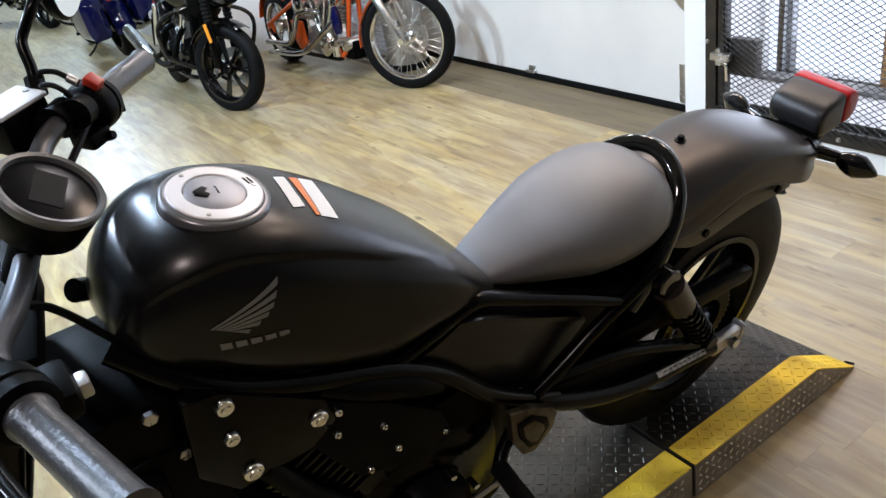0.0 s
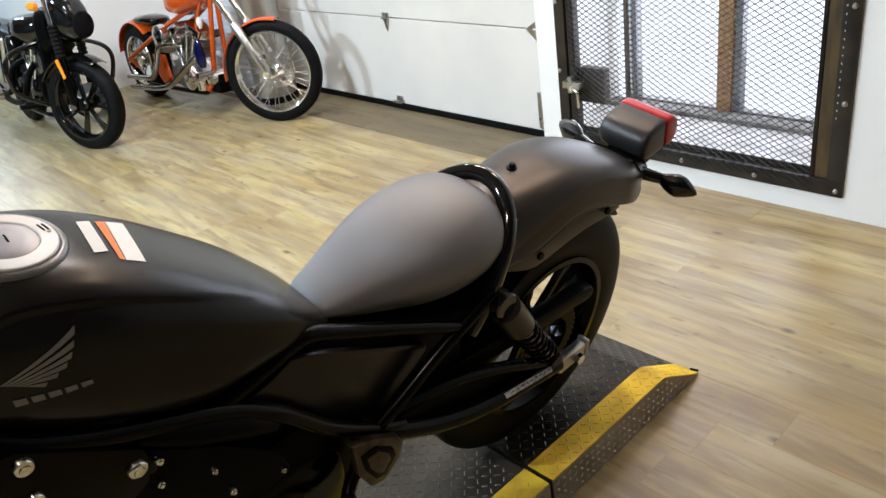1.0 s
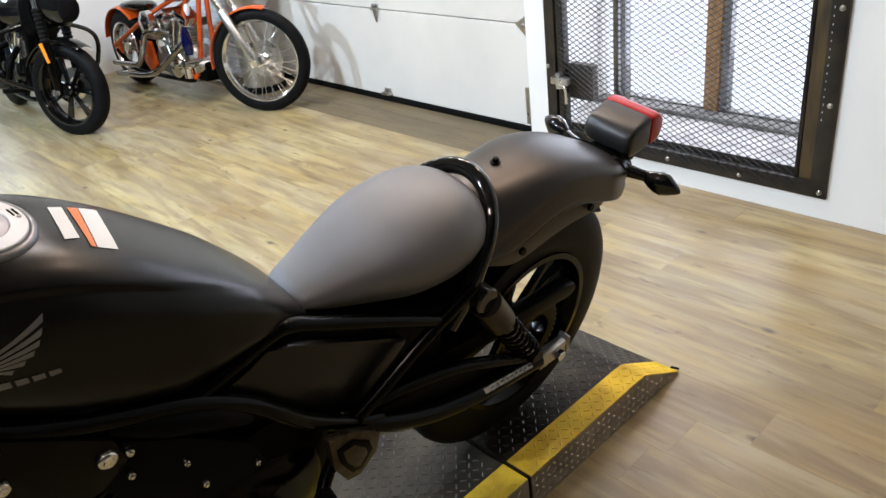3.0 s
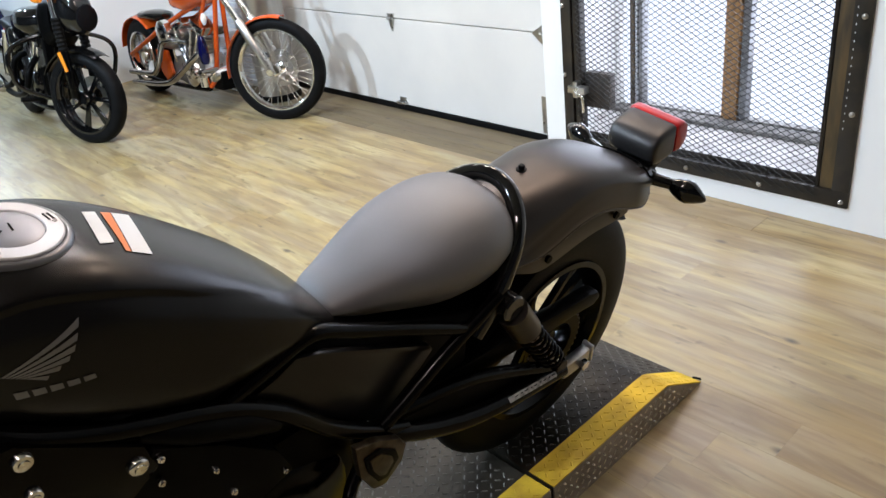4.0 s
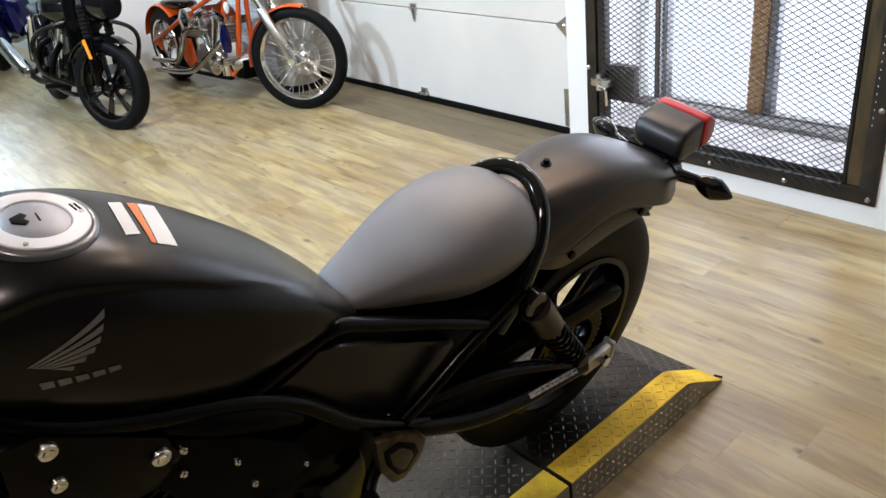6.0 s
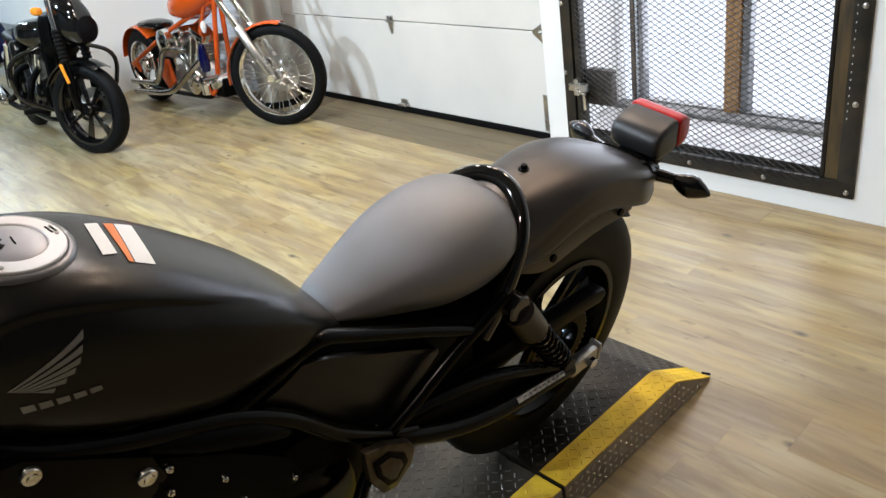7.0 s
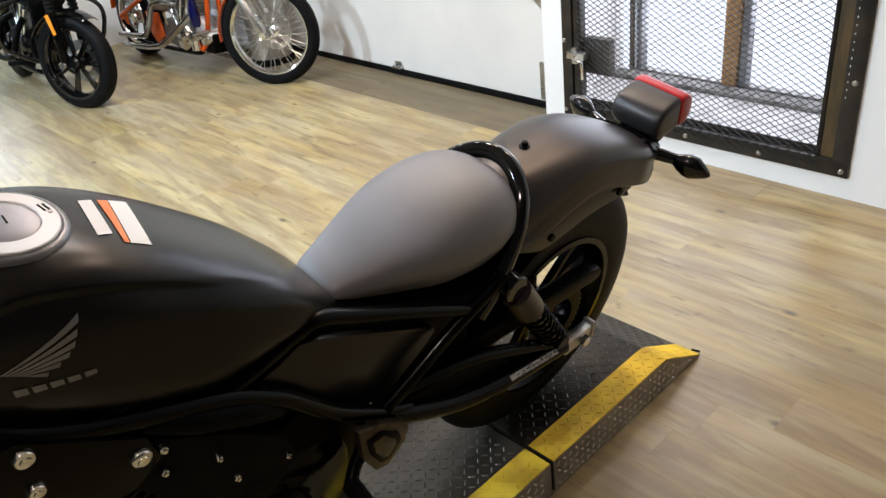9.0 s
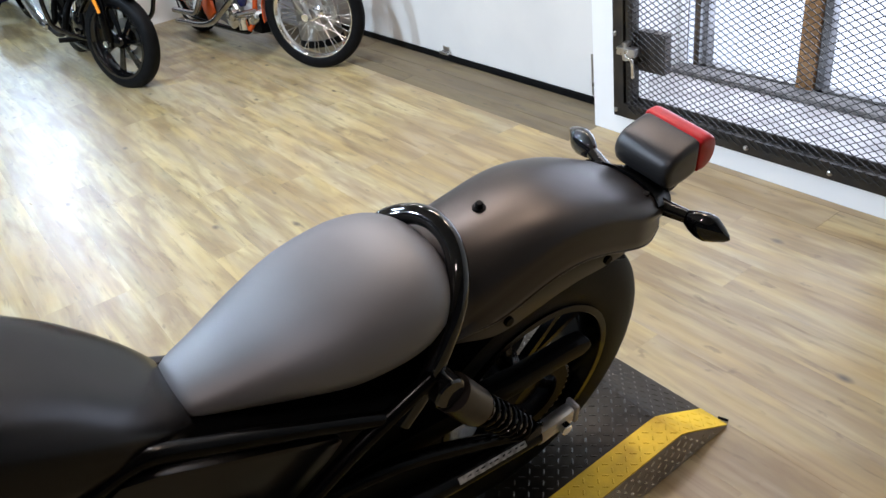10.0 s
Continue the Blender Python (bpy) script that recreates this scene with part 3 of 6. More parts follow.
def tank_loop(x, n=168):
    hw, cz, ht, hb = tank_section(x)
    out = []
    for k in range(n):
        a = 2 * math.pi * k / n
        c, s = math.cos(a), math.sin(a)
        p = DECK if s > 0 else 2.9
        y = hw * math.copysign(abs(c) ** (2 / p), c)
        z = cz + (ht if s > 0 else hb) * math.copysign(abs(s) ** (2 / p), s)
        out.append((x, y - math.copysign(tank_fold(x, z), y), z))
    return out


def tank_y(x, z, lift=0.0012):
    hw, cz, ht, hb = tank_section(x)
    d = abs(z - cz) / (ht if z > cz else hb)
    p = DECK if z > cz else 2.9
    return hw * max(0.0, 1 - d ** p) ** (1 / p) + lift - tank_fold(x, z)


def tank_z(x, y, lift=0.0012):
    hw, cz, ht, hb = tank_section(x)
    return cz + ht * max(0.0, 1 - (abs(y) / hw) ** DECK) ** (1 / DECK) + lift


tank = part("fuel_tank", rings([tank_loop(x) for x in spread(0.600, 1.12, 54)]), M["tank"], bike, "matte dark grey fuel tank")


def decal(corners, side, lift, nu=10, nv=6):
    """A thin printed patch that hugs the tank; corners run round a four-sided shape."""
    bm = bmesh.new()
    c = [Vector((*p, 0)) for p in corners]
    grid = []
    for i in range(nu + 1):
        u = i / nu
        a, b = c[0].lerp(c[1], u), c[3].lerp(c[2], u)
        row = []
        for j in range(nv + 1):
            q = a.lerp(b, j / nv)
            row.append(bm.verts.new((q.x, q.y, tank_z(q.x, q.y, lift)) if side == "top" else (q.x, tank_y(q.x, q.y, lift), q.y)))
        grid.append(row)
    for i in range(nu):
        for j in range(nv):
            bm.faces.new((grid[i][j], grid[i + 1][j], grid[i + 1][j + 1], grid[i][j + 1]))
    return bm


for name, corners, mt in (("white_stripe", [(0.879, -0.029), (0.863, -0.035), (0.875, 0.045), (0.891, 0.049)], "white"), ("orange_stripe", [(0.857, -0.036), (0.845, -0.040), (0.865, 0.061), (0.870, 0.060)], "stripe_orange"),
                          ("white_stripe", [(0.844, -0.040), (0.823, -0.045), (0.8435, 0.062), (0.864, 0.0612)], "white")):
    part(name, decal(corners, "top", 0.0012, 6, 14), M[mt], tank, "printed warning label stripe")
# wing emblem: six feathers on the side, and a plain bar below
TIPS = [(0.9497, 1.0215), (0.956, 1.0085), (0.962, 0.9975), (0.970, 0.9885), (0.981, 0.981), (0.994, 0.9745)]
for k, tip in enumerate(TIPS):
    root = (1.0335 - 0.0035 * k, 0.9895 - 0.0018 * k)
    part("wing_feather", decal([root, tip, (tip[0] + 0.0034, tip[1] - 0.0080 + 0.0006 * k), (root[0] - 0.0025, root[1] - 0.0014)], "side", 0.001, 14, 3), M["emblem"], tank, "dull silver printed wing emblem")
for k in range(5):
    x, z = 1.029 - k * 0.0156, 0.9668 - 0.0026 * k
    part("emblem_bar", decal([(x, z), (x - 0.0118, z - 0.002), (x - 0.0122, z - 0.0105 + 0.0006 * k), (x - 0.0004, z - 0.0095 + 0.0006 * k)], "side", 0.001, 3, 2), M["emblem"], tank, "silver printed plain bar")
# filler cap, tilted with the tank's top
capm = pose(0.965, 0.014, 1.0750, -5, -13, 0) @ Matrix.Scale(0.92, 4)
cap = part("filler_ring", lathe([(0.0665, -0.012), (0.0665, 0.000), (0.064, 0.0035), (0.061, 0.0045), (0.058, 0.0045), (0.054, 0.003)], "Z", (0, 0, 0), 48), M["gloss_grey"], tank, "dark filler surround", m=capm)
part("bright_ring", lathe([(0.0568, 0.001), (0.0568, 0.0062), (0.0555, 0.0075), (0.0385, 0.0085), (0.0372, 0.007), (0.0372, 0.003)], "Z", (0, 0, 0), 48), M["ring"], cap, "brushed aluminium ring")
part("cap_disc", lathe([(0.0366, 0.003), (0.0366, 0.0068), (0.034, 0.0080), (0.02, 0.0095), (0.0003, 0.010)], "Z", (0, 0, 0), 40), M["cap"], cap, "grey filler cap")
part("key_cover", slab([(0.012, -0.012), (0.026, -0.004), (0.026, 0.004), (0.014, 0.012), (0.008, 0.006), (0.013, 0.0), (0.007, -0.006)], "XY", 0.0085, 0.0108, 0.0005), M["matte_black"], cap, "black key slot cover")
part("slot", box(-0.0035, -0.001, -0.008, 0.008, 0.008, 0.0104, 0.0004, seg=1), M["gloss"], cap)
for d in (-0.0026, 0.0026):
    part("ring_mark", box(-0.0012, 0.0012, -0.0075, 0.0075, 0.0, 0.0016, 0.0004, seg=1), M["matte_black"], cap, m=pose(-0.0465 + d, -0.010, 0.0074, 0, 0, 12))
for a in (60, 180, 300):
    part("cap_screw", disc("Z", (0.0495 * math.cos(radians(a)), 0.0495 * math.sin(radians(a)), 0), 0.0028, 0.007, 0.0092, 10), M["steel"], cap)

# seat
SEAT = [(0.608, 0.026, 0.7725, 0.752), (0.604, 0.040, 0.7790, 0.742), (0.592, 0.051, 0.7860, 0.738), (0.55, 0.0684, 0.7970, 0.722), (0.47, 0.1003, 0.8199, 0.695), (0.40, 0.1217, 0.8366, 0.672), (0.33, 0.1270, 0.8460, 0.660),
        (0.285, 0.1210, 0.8456, 0.657), (0.255, 0.1085, 0.8405, 0.660), (0.232, 0.0890, 0.8281, 0.668), (0.217, 0.064, 0.8118, 0.682), (0.210, 0.042, 0.7954, 0.70)]


def seat_loop(x, n=64):
    """Domed cushion over a steep, slightly tucked-in side wall."""
    hw, top, bot = lerp_rows(SEAT, x)
    cz = bot + (top - bot) * 0.54
    out = []
    for k in range(n):
        a = 2 * math.pi * k / n
        c, s = math.cos(a), math.sin(a)
        p = 2.45 if s > 0 else 3.6
        y = hw * math.copysign(abs(c) ** (2 / p), c)
        z = cz + ((top - cz) if s > 0 else (cz - bot)) * math.copysign(abs(s) ** (2 / p), s)
        if s < 0:
            y *= 1 - 0.40 * ((cz - z) / (cz - bot)) ** 1.1
        out.append((x, y, z))
    return out


seat = part("seat", rings([seat_loop(x) for x in spread(0.608, 0.210, 46)]), M["seat"], bike, "dark grey vinyl solo seat")
part("seat_base", rings([[(x, y * 0.97, z - 0.006 if z > lerp_rows(SEAT, x)[2] + 0.03 else z - 0.012) for x, y, z in superloop(0, x, lerp_rows(SEAT, x)[2] + 0.005, lerp_rows(SEAT, x)[0], 0.016, 24, 4)] for x in spread(0.60, 0.225, 16)]), M["matte_black"], seat, "black seat pan edge")
hoop = [(0.35, -0.118, 0.62), (0.31, -0.118, 0.67), (0.275, -0.108, 0.73), (0.240, -0.078, 0.795), (0.212, -0.04, 0.824), (0.199, 0.0, 0.832), (0.200, 0.042, 0.822), (0.216, 0.079, 0.798), (0.242, 0.104, 0.762), (0.273, 0.116, 0.718), (0.309, 0.122, 0.668), (0.35, 0.122, 0.62)]
part("rear_frame_hoop", tube(hoop, 0.0158, n=20, sub=8), M["gloss"], bike, "gloss black tubular frame hoop behind the seat")
part("seat_bracket", slab([(0.212, -0.03), (0.190, -0.022), (0.190, 0.022), (0.212, 0.03)], "XY", 0.782, 0.787, 0.001), M["cap"], bike, "small pale grey plate under the hoop")

# rear fender
CREST = [(0.27, 0.768), (0.20, 0.794), (0.11, 0.803), (0.0, 0.803), (-0.10, 0.777), (-0.19, 0.733), (-0.25, 0.700), (-0.285, 0.680), (-0.300, 0.672)]
FOLDZ = [(0.27, 0.705), (0.20, 0.715), (0.136, 0.735), (0.06, 0.757), (0.02, 0.762), (-0.025, 0.757), (-0.10, 0.735), (-0.19, 0.706), (-0.25, 0.686), (-0.285, 0.674), (-0.300, 0.668)]
EDGEZ = [(0.27, 0.705), (0.229, 0.703), (0.168, 0.692), (0.137, 0.693), (0.075, 0.707), (0.026, 0.713), (-0.027, 0.708), (-0.10, 0.684), (-0.19, 0.660), (-0.25, 0.645), (-0.285, 0.648), (-0.300, 0.654)]


def fender_arc(x, half, n=33, inset=0.0):
    top, fold, edge = lerp_rows(CREST, x)[0] - inset, lerp_rows(FOLDZ, x)[0], min(lerp_rows(EDGEZ, x)[0], lerp_rows(FOLDZ, x)[0] - 0.004)
    tail = max(0.0, min(1.0, (-0.08 - x) / 0.22))
    out = []
    for k in range(n):
        u = -1 + 2 * k / (n - 1)
        a = u * math.pi / 2
        y = (half - 0.004 - inset) * math.copysign(abs(math.sin(a)) ** 0.97, a)
        z = fold + (top - fold) * abs(math.cos(a)) ** 0.78
        out.append((x + 0.064 * u * u * tail, y, z))
    side = [(x + (0.064 + 0.004 * q) * tail, half - 0.004 + 0.0065 * q ** 0.7 - inset, fold + (edge - fold) * q) for q in (0.12, 0.4, 0.7, 0.94)]
    side.append((x + 0.068 * tail, half + 0.0005 - inset, edge - 0.0012))
    return [(p, -q, r) for p, q, r in side[::-1]] + out + side


def fender_half(x):
    return 0.106 if x > -0.18 else 0.106 - 0.022 * ((-0.18 - x) / 0.12) ** 1.6


bm = bmesh.new()
xs = spread(0.27, -0.300, 44)
loops = [fender_arc(x, fender_half(x)) + fender_arc(x, fender_half(x), inset=0.004)[::-1] for x in xs]
fender = part("rear_fender", rings(loops, bm), M["fender"], bike, "matte grey steel rear fender")
for s in (1, -1):
    rim = [fender_arc(x, fender_half(x))[-1] for x in spread(0.262, -0.300, 24)]
    part("edge_bead", tube([(x, s * (y + 0.0006), z) for x, y, z in rim], 0.0021, n=8, sub=2), M["fender"], fender)
    lo = [(x, lerp_rows(EDGEZ, x)[0]) for x in spread(0.235, -0.135, 20)]
    outline = [(x, z + 0.006) for x, z in lo] + [(x, z - (0.022 + 0.042 * math.sin(math.pi * min(1, max(0, (x + 0.14) / 0.38))))) for x, z in lo[::-1]]
    stay = part("fender_stay", slab(outline, "XZ", s * 0.090, s * 0.097, 0.0015), M["stay"], fender, "dark side stay under the fender's edge")
    for x, z in ((-0.080, 0.672), (0.135, 0.668)):
        b = part("stay_bolt", disc("Y", (x, s * 0.100, z), 0.0085, 0, s * 0.007, 12), M["matte_black"], stay, "black bolt head")
bolt = part("fender_bolt", lathe([(0.011, 0.0), (0.011, 0.002), (0.0065, 0.003), (0.0065, 0.0095), (0.005, 0.011), (0.0003, 0.011)], "Z", (0.107, -0.008, 0.8025), 14), M["matte_black"], fender, "black fender bolt")
part("fender_bolt", disc("Z", (-0.215, -0.055, 0.704), 0.008, 0.0, 0.012, 12), M["matte_black"], fender, "black fender bolt")
part("fender_bolt", disc("Z", (-0.215, 0.055, 0.704), 0.008, 0.0, 0.012, 12), M["matte_black"], fender, "black fender bolt")

part("tail_pad", rings([[(p - 0.003, q, r + 0.0035) for p, q, r in fender_arc(x, fender_half(x))[10:33]] + [(p - 0.003, q, r - 0.004) for p, q, r in fender_arc(x, fender_half(x))[10:33][::-1]] for x in spread(-0.235, -0.306, 8)]), M["matte_black"], fender, "black rubber pad over the fender's end")


def lamp_loft(outline, half, round_off):
    """A rounded body across the bike from an outline in its side view."""
    pts = smooth_path([(a, 0, b) for a, b in outline] + [(outline[0][0], 0, outline[0][1])], 5)[:-1]
    cx, cz = sum(p.x for p in pts) / len(pts), sum(p.z for p in pts) / len(pts)
    loops = []
    for v, k in ((-1, 0.55), (-0.985, 0.78), (-0.94, 0.90), (-0.86, 0.965), (-0.72, 1.0), (0.72, 1.0), (0.86, 0.965), (0.94, 0.90), (0.985, 0.78), (1, 0.55)):
        k = 1 - (1 - k) * round_off
        loops.append([(cx + (p.x - cx) * k, v * half, cz + (p.z - cz) * k) for p in pts])
    return rings(loops)


# tail lamp on its bracket
lampm = pose(-0.308, -0.006, 0.722, 0, 9, 0) @ Matrix.Diagonal((0.86, 0.93, 0.86, 1))
bracket = part("lamp_bracket", slab([(0.05, -0.075), (-0.05, -0.085), (-0.09, -0.05), (-0.05, -0.03), (0.045, -0.04)], "XZ", -0.035, 0.035, 0.006), M["matte_black"], bike, "black tail lamp bracket", m=lampm)
lampout = [(0.046, -0.020), (0.050, 0.004), (0.043, 0.026), (0.024, 0.041), (-0.012, 0.046), (-0.050, 0.045), (-0.056, 0.036), (-0.057, 0.0), (-0.056, -0.032), (-0.046, -0.042), (-0.010, -0.044), (0.030, -0.038)]
lamp = part("tail_lamp", lamp_loft(lampout, 0.068, 0.8), M["lamp_grey"], bracket, "matte grey tail lamp housing")
part("red_lens", lamp_loft([(-0.050, -0.040), (-0.048, 0.0), (-0.050, 0.043), (-0.070, 0.046), (-0.088, 0.040), (-0.101, 0.022), (-0.103, -0.010), (-0.093, -0.034), (-0.074, -0.044)], 0.070, 0.55), M["red"], bracket, "red tail lamp lens")
part("lamp_stem", slab([(0.045, -0.035), (-0.05, -0.035), (-0.060, -0.072), (-0.02, -0.088), (0.035, -0.085), (0.055, -0.06)], "XZ", -0.044, 0.044, 0.010), M["matte_black"], bracket)
for s in (1, -1):
    a, b = Vector((-0.245, s * 0.045, 0.676)), Vector((-0.268, s * 0.112, 0.674 if s > 0 else 0.680))
    d = (Vector((-0.304 if s > 0 else -0.288, s * 0.190, 0.650 if s > 0 else 0.686)) - b).normalized()
    stalk = part("signal_stalk", tube([a, a.lerp(b, 0.5), b], [0.019, 0.0145, 0.0125], n=14), M["gloss"], bike, "black indicator stalk")
    loops = []
    for u, r in ((-0.006, 0.006), (0.0, 0.013), (0.014, 0.021), (0.030, 0.0265), (0.045, 0.0270), (0.062, 0.0185), (0.077, 0.009), (0.083, 0.002)):
        c = b + d * u
        side_v = d.cross(Vector((0, 0, 1))).normalized()
        upv = side_v.cross(d)
        loops.append([c + r * (math.cos(k * math.pi / 8) * side_v * 0.8 + math.sin(k * math.pi / 8) * upv) for k in range(16)])
    part("indicator", rings(loops), M["gloss"], stalk, "gloss black oval indicator")


# wheels
def tyre_mesh(r, w, rim):
    prof = []
    for k in range(15):
        a = -1 + 2 * k / 14
        prof.append((r - (r - rim) * (abs(a) ** 2.6) * 0.96, w / 2 * math.copysign(abs(a) ** 0.75, a) * (1 - 0.20 * max(0.0, abs(a) - 0.75) / 0.25)))
    prof += [(rim - 0.004, w * 0.36), (rim - 0.004, -w * 0.36)]
    return lathe(prof, "Y", (0, 0, 0), 56, closed=True)


def rim_mesh(rim, w, depth=0.028):
    return lathe([(rim + 0.004, -w / 2), (rim + 0.006, -w / 2 + 0.006), (rim - 0.006, -w / 2 + 0.014), (rim - depth * 0.5, -w * 0.2), (rim - depth * 0.5, w * 0.2), (rim - 0.006, w / 2 - 0.014), (rim + 0.006, w / 2 - 0.006),
                  (rim + 0.004, w / 2), (rim - 0.010, w / 2), (rim - depth, w * 0.22), (rim - depth, -w * 0.22), (rim - 0.010, -w / 2)], "Y", (0, 0, 0), 56, closed=True)


def spoke_bar(a0, r0, a1, r1, w0, w1, t, y):
    p0 = Vector((math.cos(a0) * r0, 0, math.sin(a0) * r0))
    p1 = Vector((math.cos(a1) * r1, 0, math.sin(a1) * r1))
    d = (p1 - p0).normalized()
    n = Vector((-d.z, 0, d.x))
    loops = []
    for p, w in ((p0, w0), (p0.lerp(p1, 0.5), (w0 + w1) * 0.45), (p1, w1)):
        loops.append([p + n * w + Vector((0, y - t * 0.6, 0)), p + n * w * 0.75 + Vector((0, y + t, 0)), p - n * w * 0.75 + Vector((0, y + t, 0)), p - n * w + Vector((0, y - t * 0.6, 0))])
    return rings(loops)


def cast_wheel(parent, m, r, w, rim, spokes, paint, split=0.10, lip=None):
    body = part("wheel_rim", rim_mesh(rim, w * 0.86), paint, parent, "black cast wheel rim", m=m)
    part("tyre", tyre_mesh(r, w, rim), M["rubber"], body, "black rubber tyre")
    part("hub", lathe([(0.0005, -w * 0.38), (0.030, -w * 0.38), (0.045, -w * 0.2), (0.048, w * 0.2), (0.030, w * 0.38), (0.0005, w * 0.38)], "Y", (0, 0, 0), 24), paint, body)
    for k in range(spokes):
        a = 2 * math.pi * k / spokes
        for s in ((-1, 1) if split else (0,)):
            part("spoke", spoke_bar(a + s * split * 0.4, 0.035, a + s * split, rim - 0.012, 0.011 if split else 0.015, 0.008 if split else 0.011, 0.010, 0.0), paint, body)
    if lip:
        part("rim_lip", lathe([(rim + 0.005, w * 0.44), (rim + 0.005, w * 0.455), (rim - 0.006, w * 0.45), (rim - 0.006, w * 0.435)], "Y", (0, 0, 0), 56, closed=True), lip, body, "bright machined rim edge")
    return body


rear = cast_wheel(bike, pose(0.015, 0, 0.337), 0.328, 0.132, 0.205, 5, M["black"], 0.17)
part("sprocket", lathe([(0.06, 0.066), (0.088, 0.066), (0.088, 0.071), (0.06, 0.071)], "Y", (0, 0, 0), 40, closed=True), M["matte_black"], rear, "dark chain sprocket")
for k in range(36):
    a = 2 * math.pi * k / 36
    part("sprocket_tooth", box(0.087, 0.094, 0.0665, 0.0705, -0.003, 0.003, 0.0008, seg=1), M["chain"], rear, m=pose(0, 0, 0, 0, math.degrees(a), 0))
part("brake_disc", lathe([(0.075, -0.078), (0.115, -0.078), (0.115, -0.074), (0.075, -0.074)], "Y", (0, 0, 0), 40, closed=True), M["chain"], rear, "dark steel brake disc")
# chain
bm = bmesh.new()
for k in range(42):
    u = k / 41
    for p in ((0.56 - 0.545 * u, 0.068, 0.425 + 0.003 * u), (0.30 - 0.285 * u, 0.068, 0.290 - 0.044 * u)):
        box(p[0] - 0.0058, p[0] + 0.0058, p[1] - 0.005, p[1] + 0.005, p[2] - 0.0045, p[2] + 0.0045, bm=bm)
tagged(part("drive_chain", bm, M["chain"], bike, "oily steel drive chain", smooth=False), kind="stuff")
front = cast_wheel(bike, pose(1.52, 0, 0.30) @ pose(0, 0, 0, 0, 0, -17), 0.29, 0.12, 0.205, 5, M["black"], 0.17)

# swingarm, chain guard, shocks
for s in (1, -1):
    arm = part("swingarm", tube([(0.60, s * 0.105, 0.545), (0.53, s * 0.122, 0.505), (0.45, s * 0.130, 0.460), (0.367, s * 0.135, 0.424), (0.275, s * 0.137, 0.397), (0.16, s * 0.137, 0.374), (0.075, s * 0.137, 0.358)], 0.019, n=16), M["black"], bike, "black tubular swingarm")
    part("arm_end", box(-0.014, 0.075, s * 0.137 - 0.013, s * 0.137 + 0.013, 0.328, 0.368, 0.008), M["steel"], arm, "bright steel axle end piece")
    part("axle_nut", disc("Y", (0.018, s * 0.15, 0.347), 0.013, 0.0, s * 0.014, 6), M["chrome"], arm, "plated axle nut")
    part("adjuster_cap", box(-0.024, -0.0135, s * 0.137 - 0.015, s * 0.137 + 0.015, 0.325, 0.373, 0.005), M["alu"], arm, "chain adjuster end cap")
    shock = part("shock_body", tube([(0.272, s * 0.137, 0.642), (0.228, s * 0.14, 0.572)], 0.031, n=20, smooth=False), M["bronze"], bike, "dark shock absorber cover")
    part("shock_top", disc("Y", (0.286, s * 0.137, 0.664), 0.026, -0.018, 0.018, 18), M["gloss"], shock, "black shock mount")
    pts = []
    for k in range(90):
        u = k / 89
        a = 2 * math.pi * 8.5 * u
        c = Vector((0.236, s * 0.14, 0.585)).lerp(Vector((0.120, s * 0.137, 0.420)), u)
        d = Vector((0.116, 0, 0.165)).normalized()
        e = Vector((0, 1, 0))
        pts.append(c + 0.0245 * (math.cos(a) * e + math.sin(a) * d.cross(e)))
    part("spring", tube(pts, 0.0045, n=8, smooth=False), M["black"], shock, "black coil spring")
    part("damper_rod", rod((0.236, s * 0.14, 0.585), (0.095, s * 0.137, 0.385), 0.012), M["steel"], shock, "steel damper rod")
    part("shock_foot", disc("Y", (0.092, s * 0.137, 0.382), 0.02, -0.014, 0.014, 18), M["black"], shock)
# printed caution label on the swingarm: plain bars
strip_loops = []
for u in spread(0.0, 1.0, 8):
    c = Vector((0.262, 0.137, 0.3942)).lerp(Vector((0.112, 0.137, 0.3648)), u)
    arc = [c + Vector((0, math.cos(a) * r, math.sin(a) * r)) for r, angs in ((0.0198, spread(0.45, 1.05, 6)), (0.0188, spread(1.05, 0.45, 6))) for a in angs]
    strip_loops.append(arc)
label = part("caution_label", rings(strip_loops), M["label"], bike, "worn white caution label")
for k in range(9):
    c = Vector((0.240, 0.137, 0.3899)).lerp(Vector((0.122, 0.137, 0.3668)), k / 8)
    part("label_bar", box(c.x - 0.0045, c.x + 0.0045 - 0.004 * (k % 2), c.y + 0.0130, c.y + 0.0146, c.z + 0.0125, c.z + 0.0150 + 0.0008 * (k % 3), 0.0003, seg=1), M["matte_black"], label)
guard_out = [(0.47, 0.50), (0.36, 0.515), (0.22, 0.502), (0.08, 0.475), (-0.06, 0.462), (-0.095, 0.452), (-0.104, 0.432), (-0.085, 0.418), (-0.03, 0.425), (0.08, 0.432), (0.22, 0.452), (0.36, 0.462), (0.47, 0.450)]
part("chain_guard", slab(guard_out, "XZ", 0.058, 0.094, 0.008), M["matte_black"], bike, "black plastic chain guard")
part("arm_brace", tube([(0.55, 0.10, 0.53), (0.36, 0.112, 0.50), (0.19, 0.125, 0.425), (0.10, 0.132, 0.37)], 0.014, n=12), M["black"], bike)
part("arm_gusset", slab([(0.54, 0.53), (0.36, 0.50), (0.19, 0.425), (0.11, 0.375), (0.20, 0.378), (0.35, 0.412), (0.52, 0.49)], "XZ", 0.112, 0.122, 0.003), M["matte_black"], bike, "black swingarm gusset")
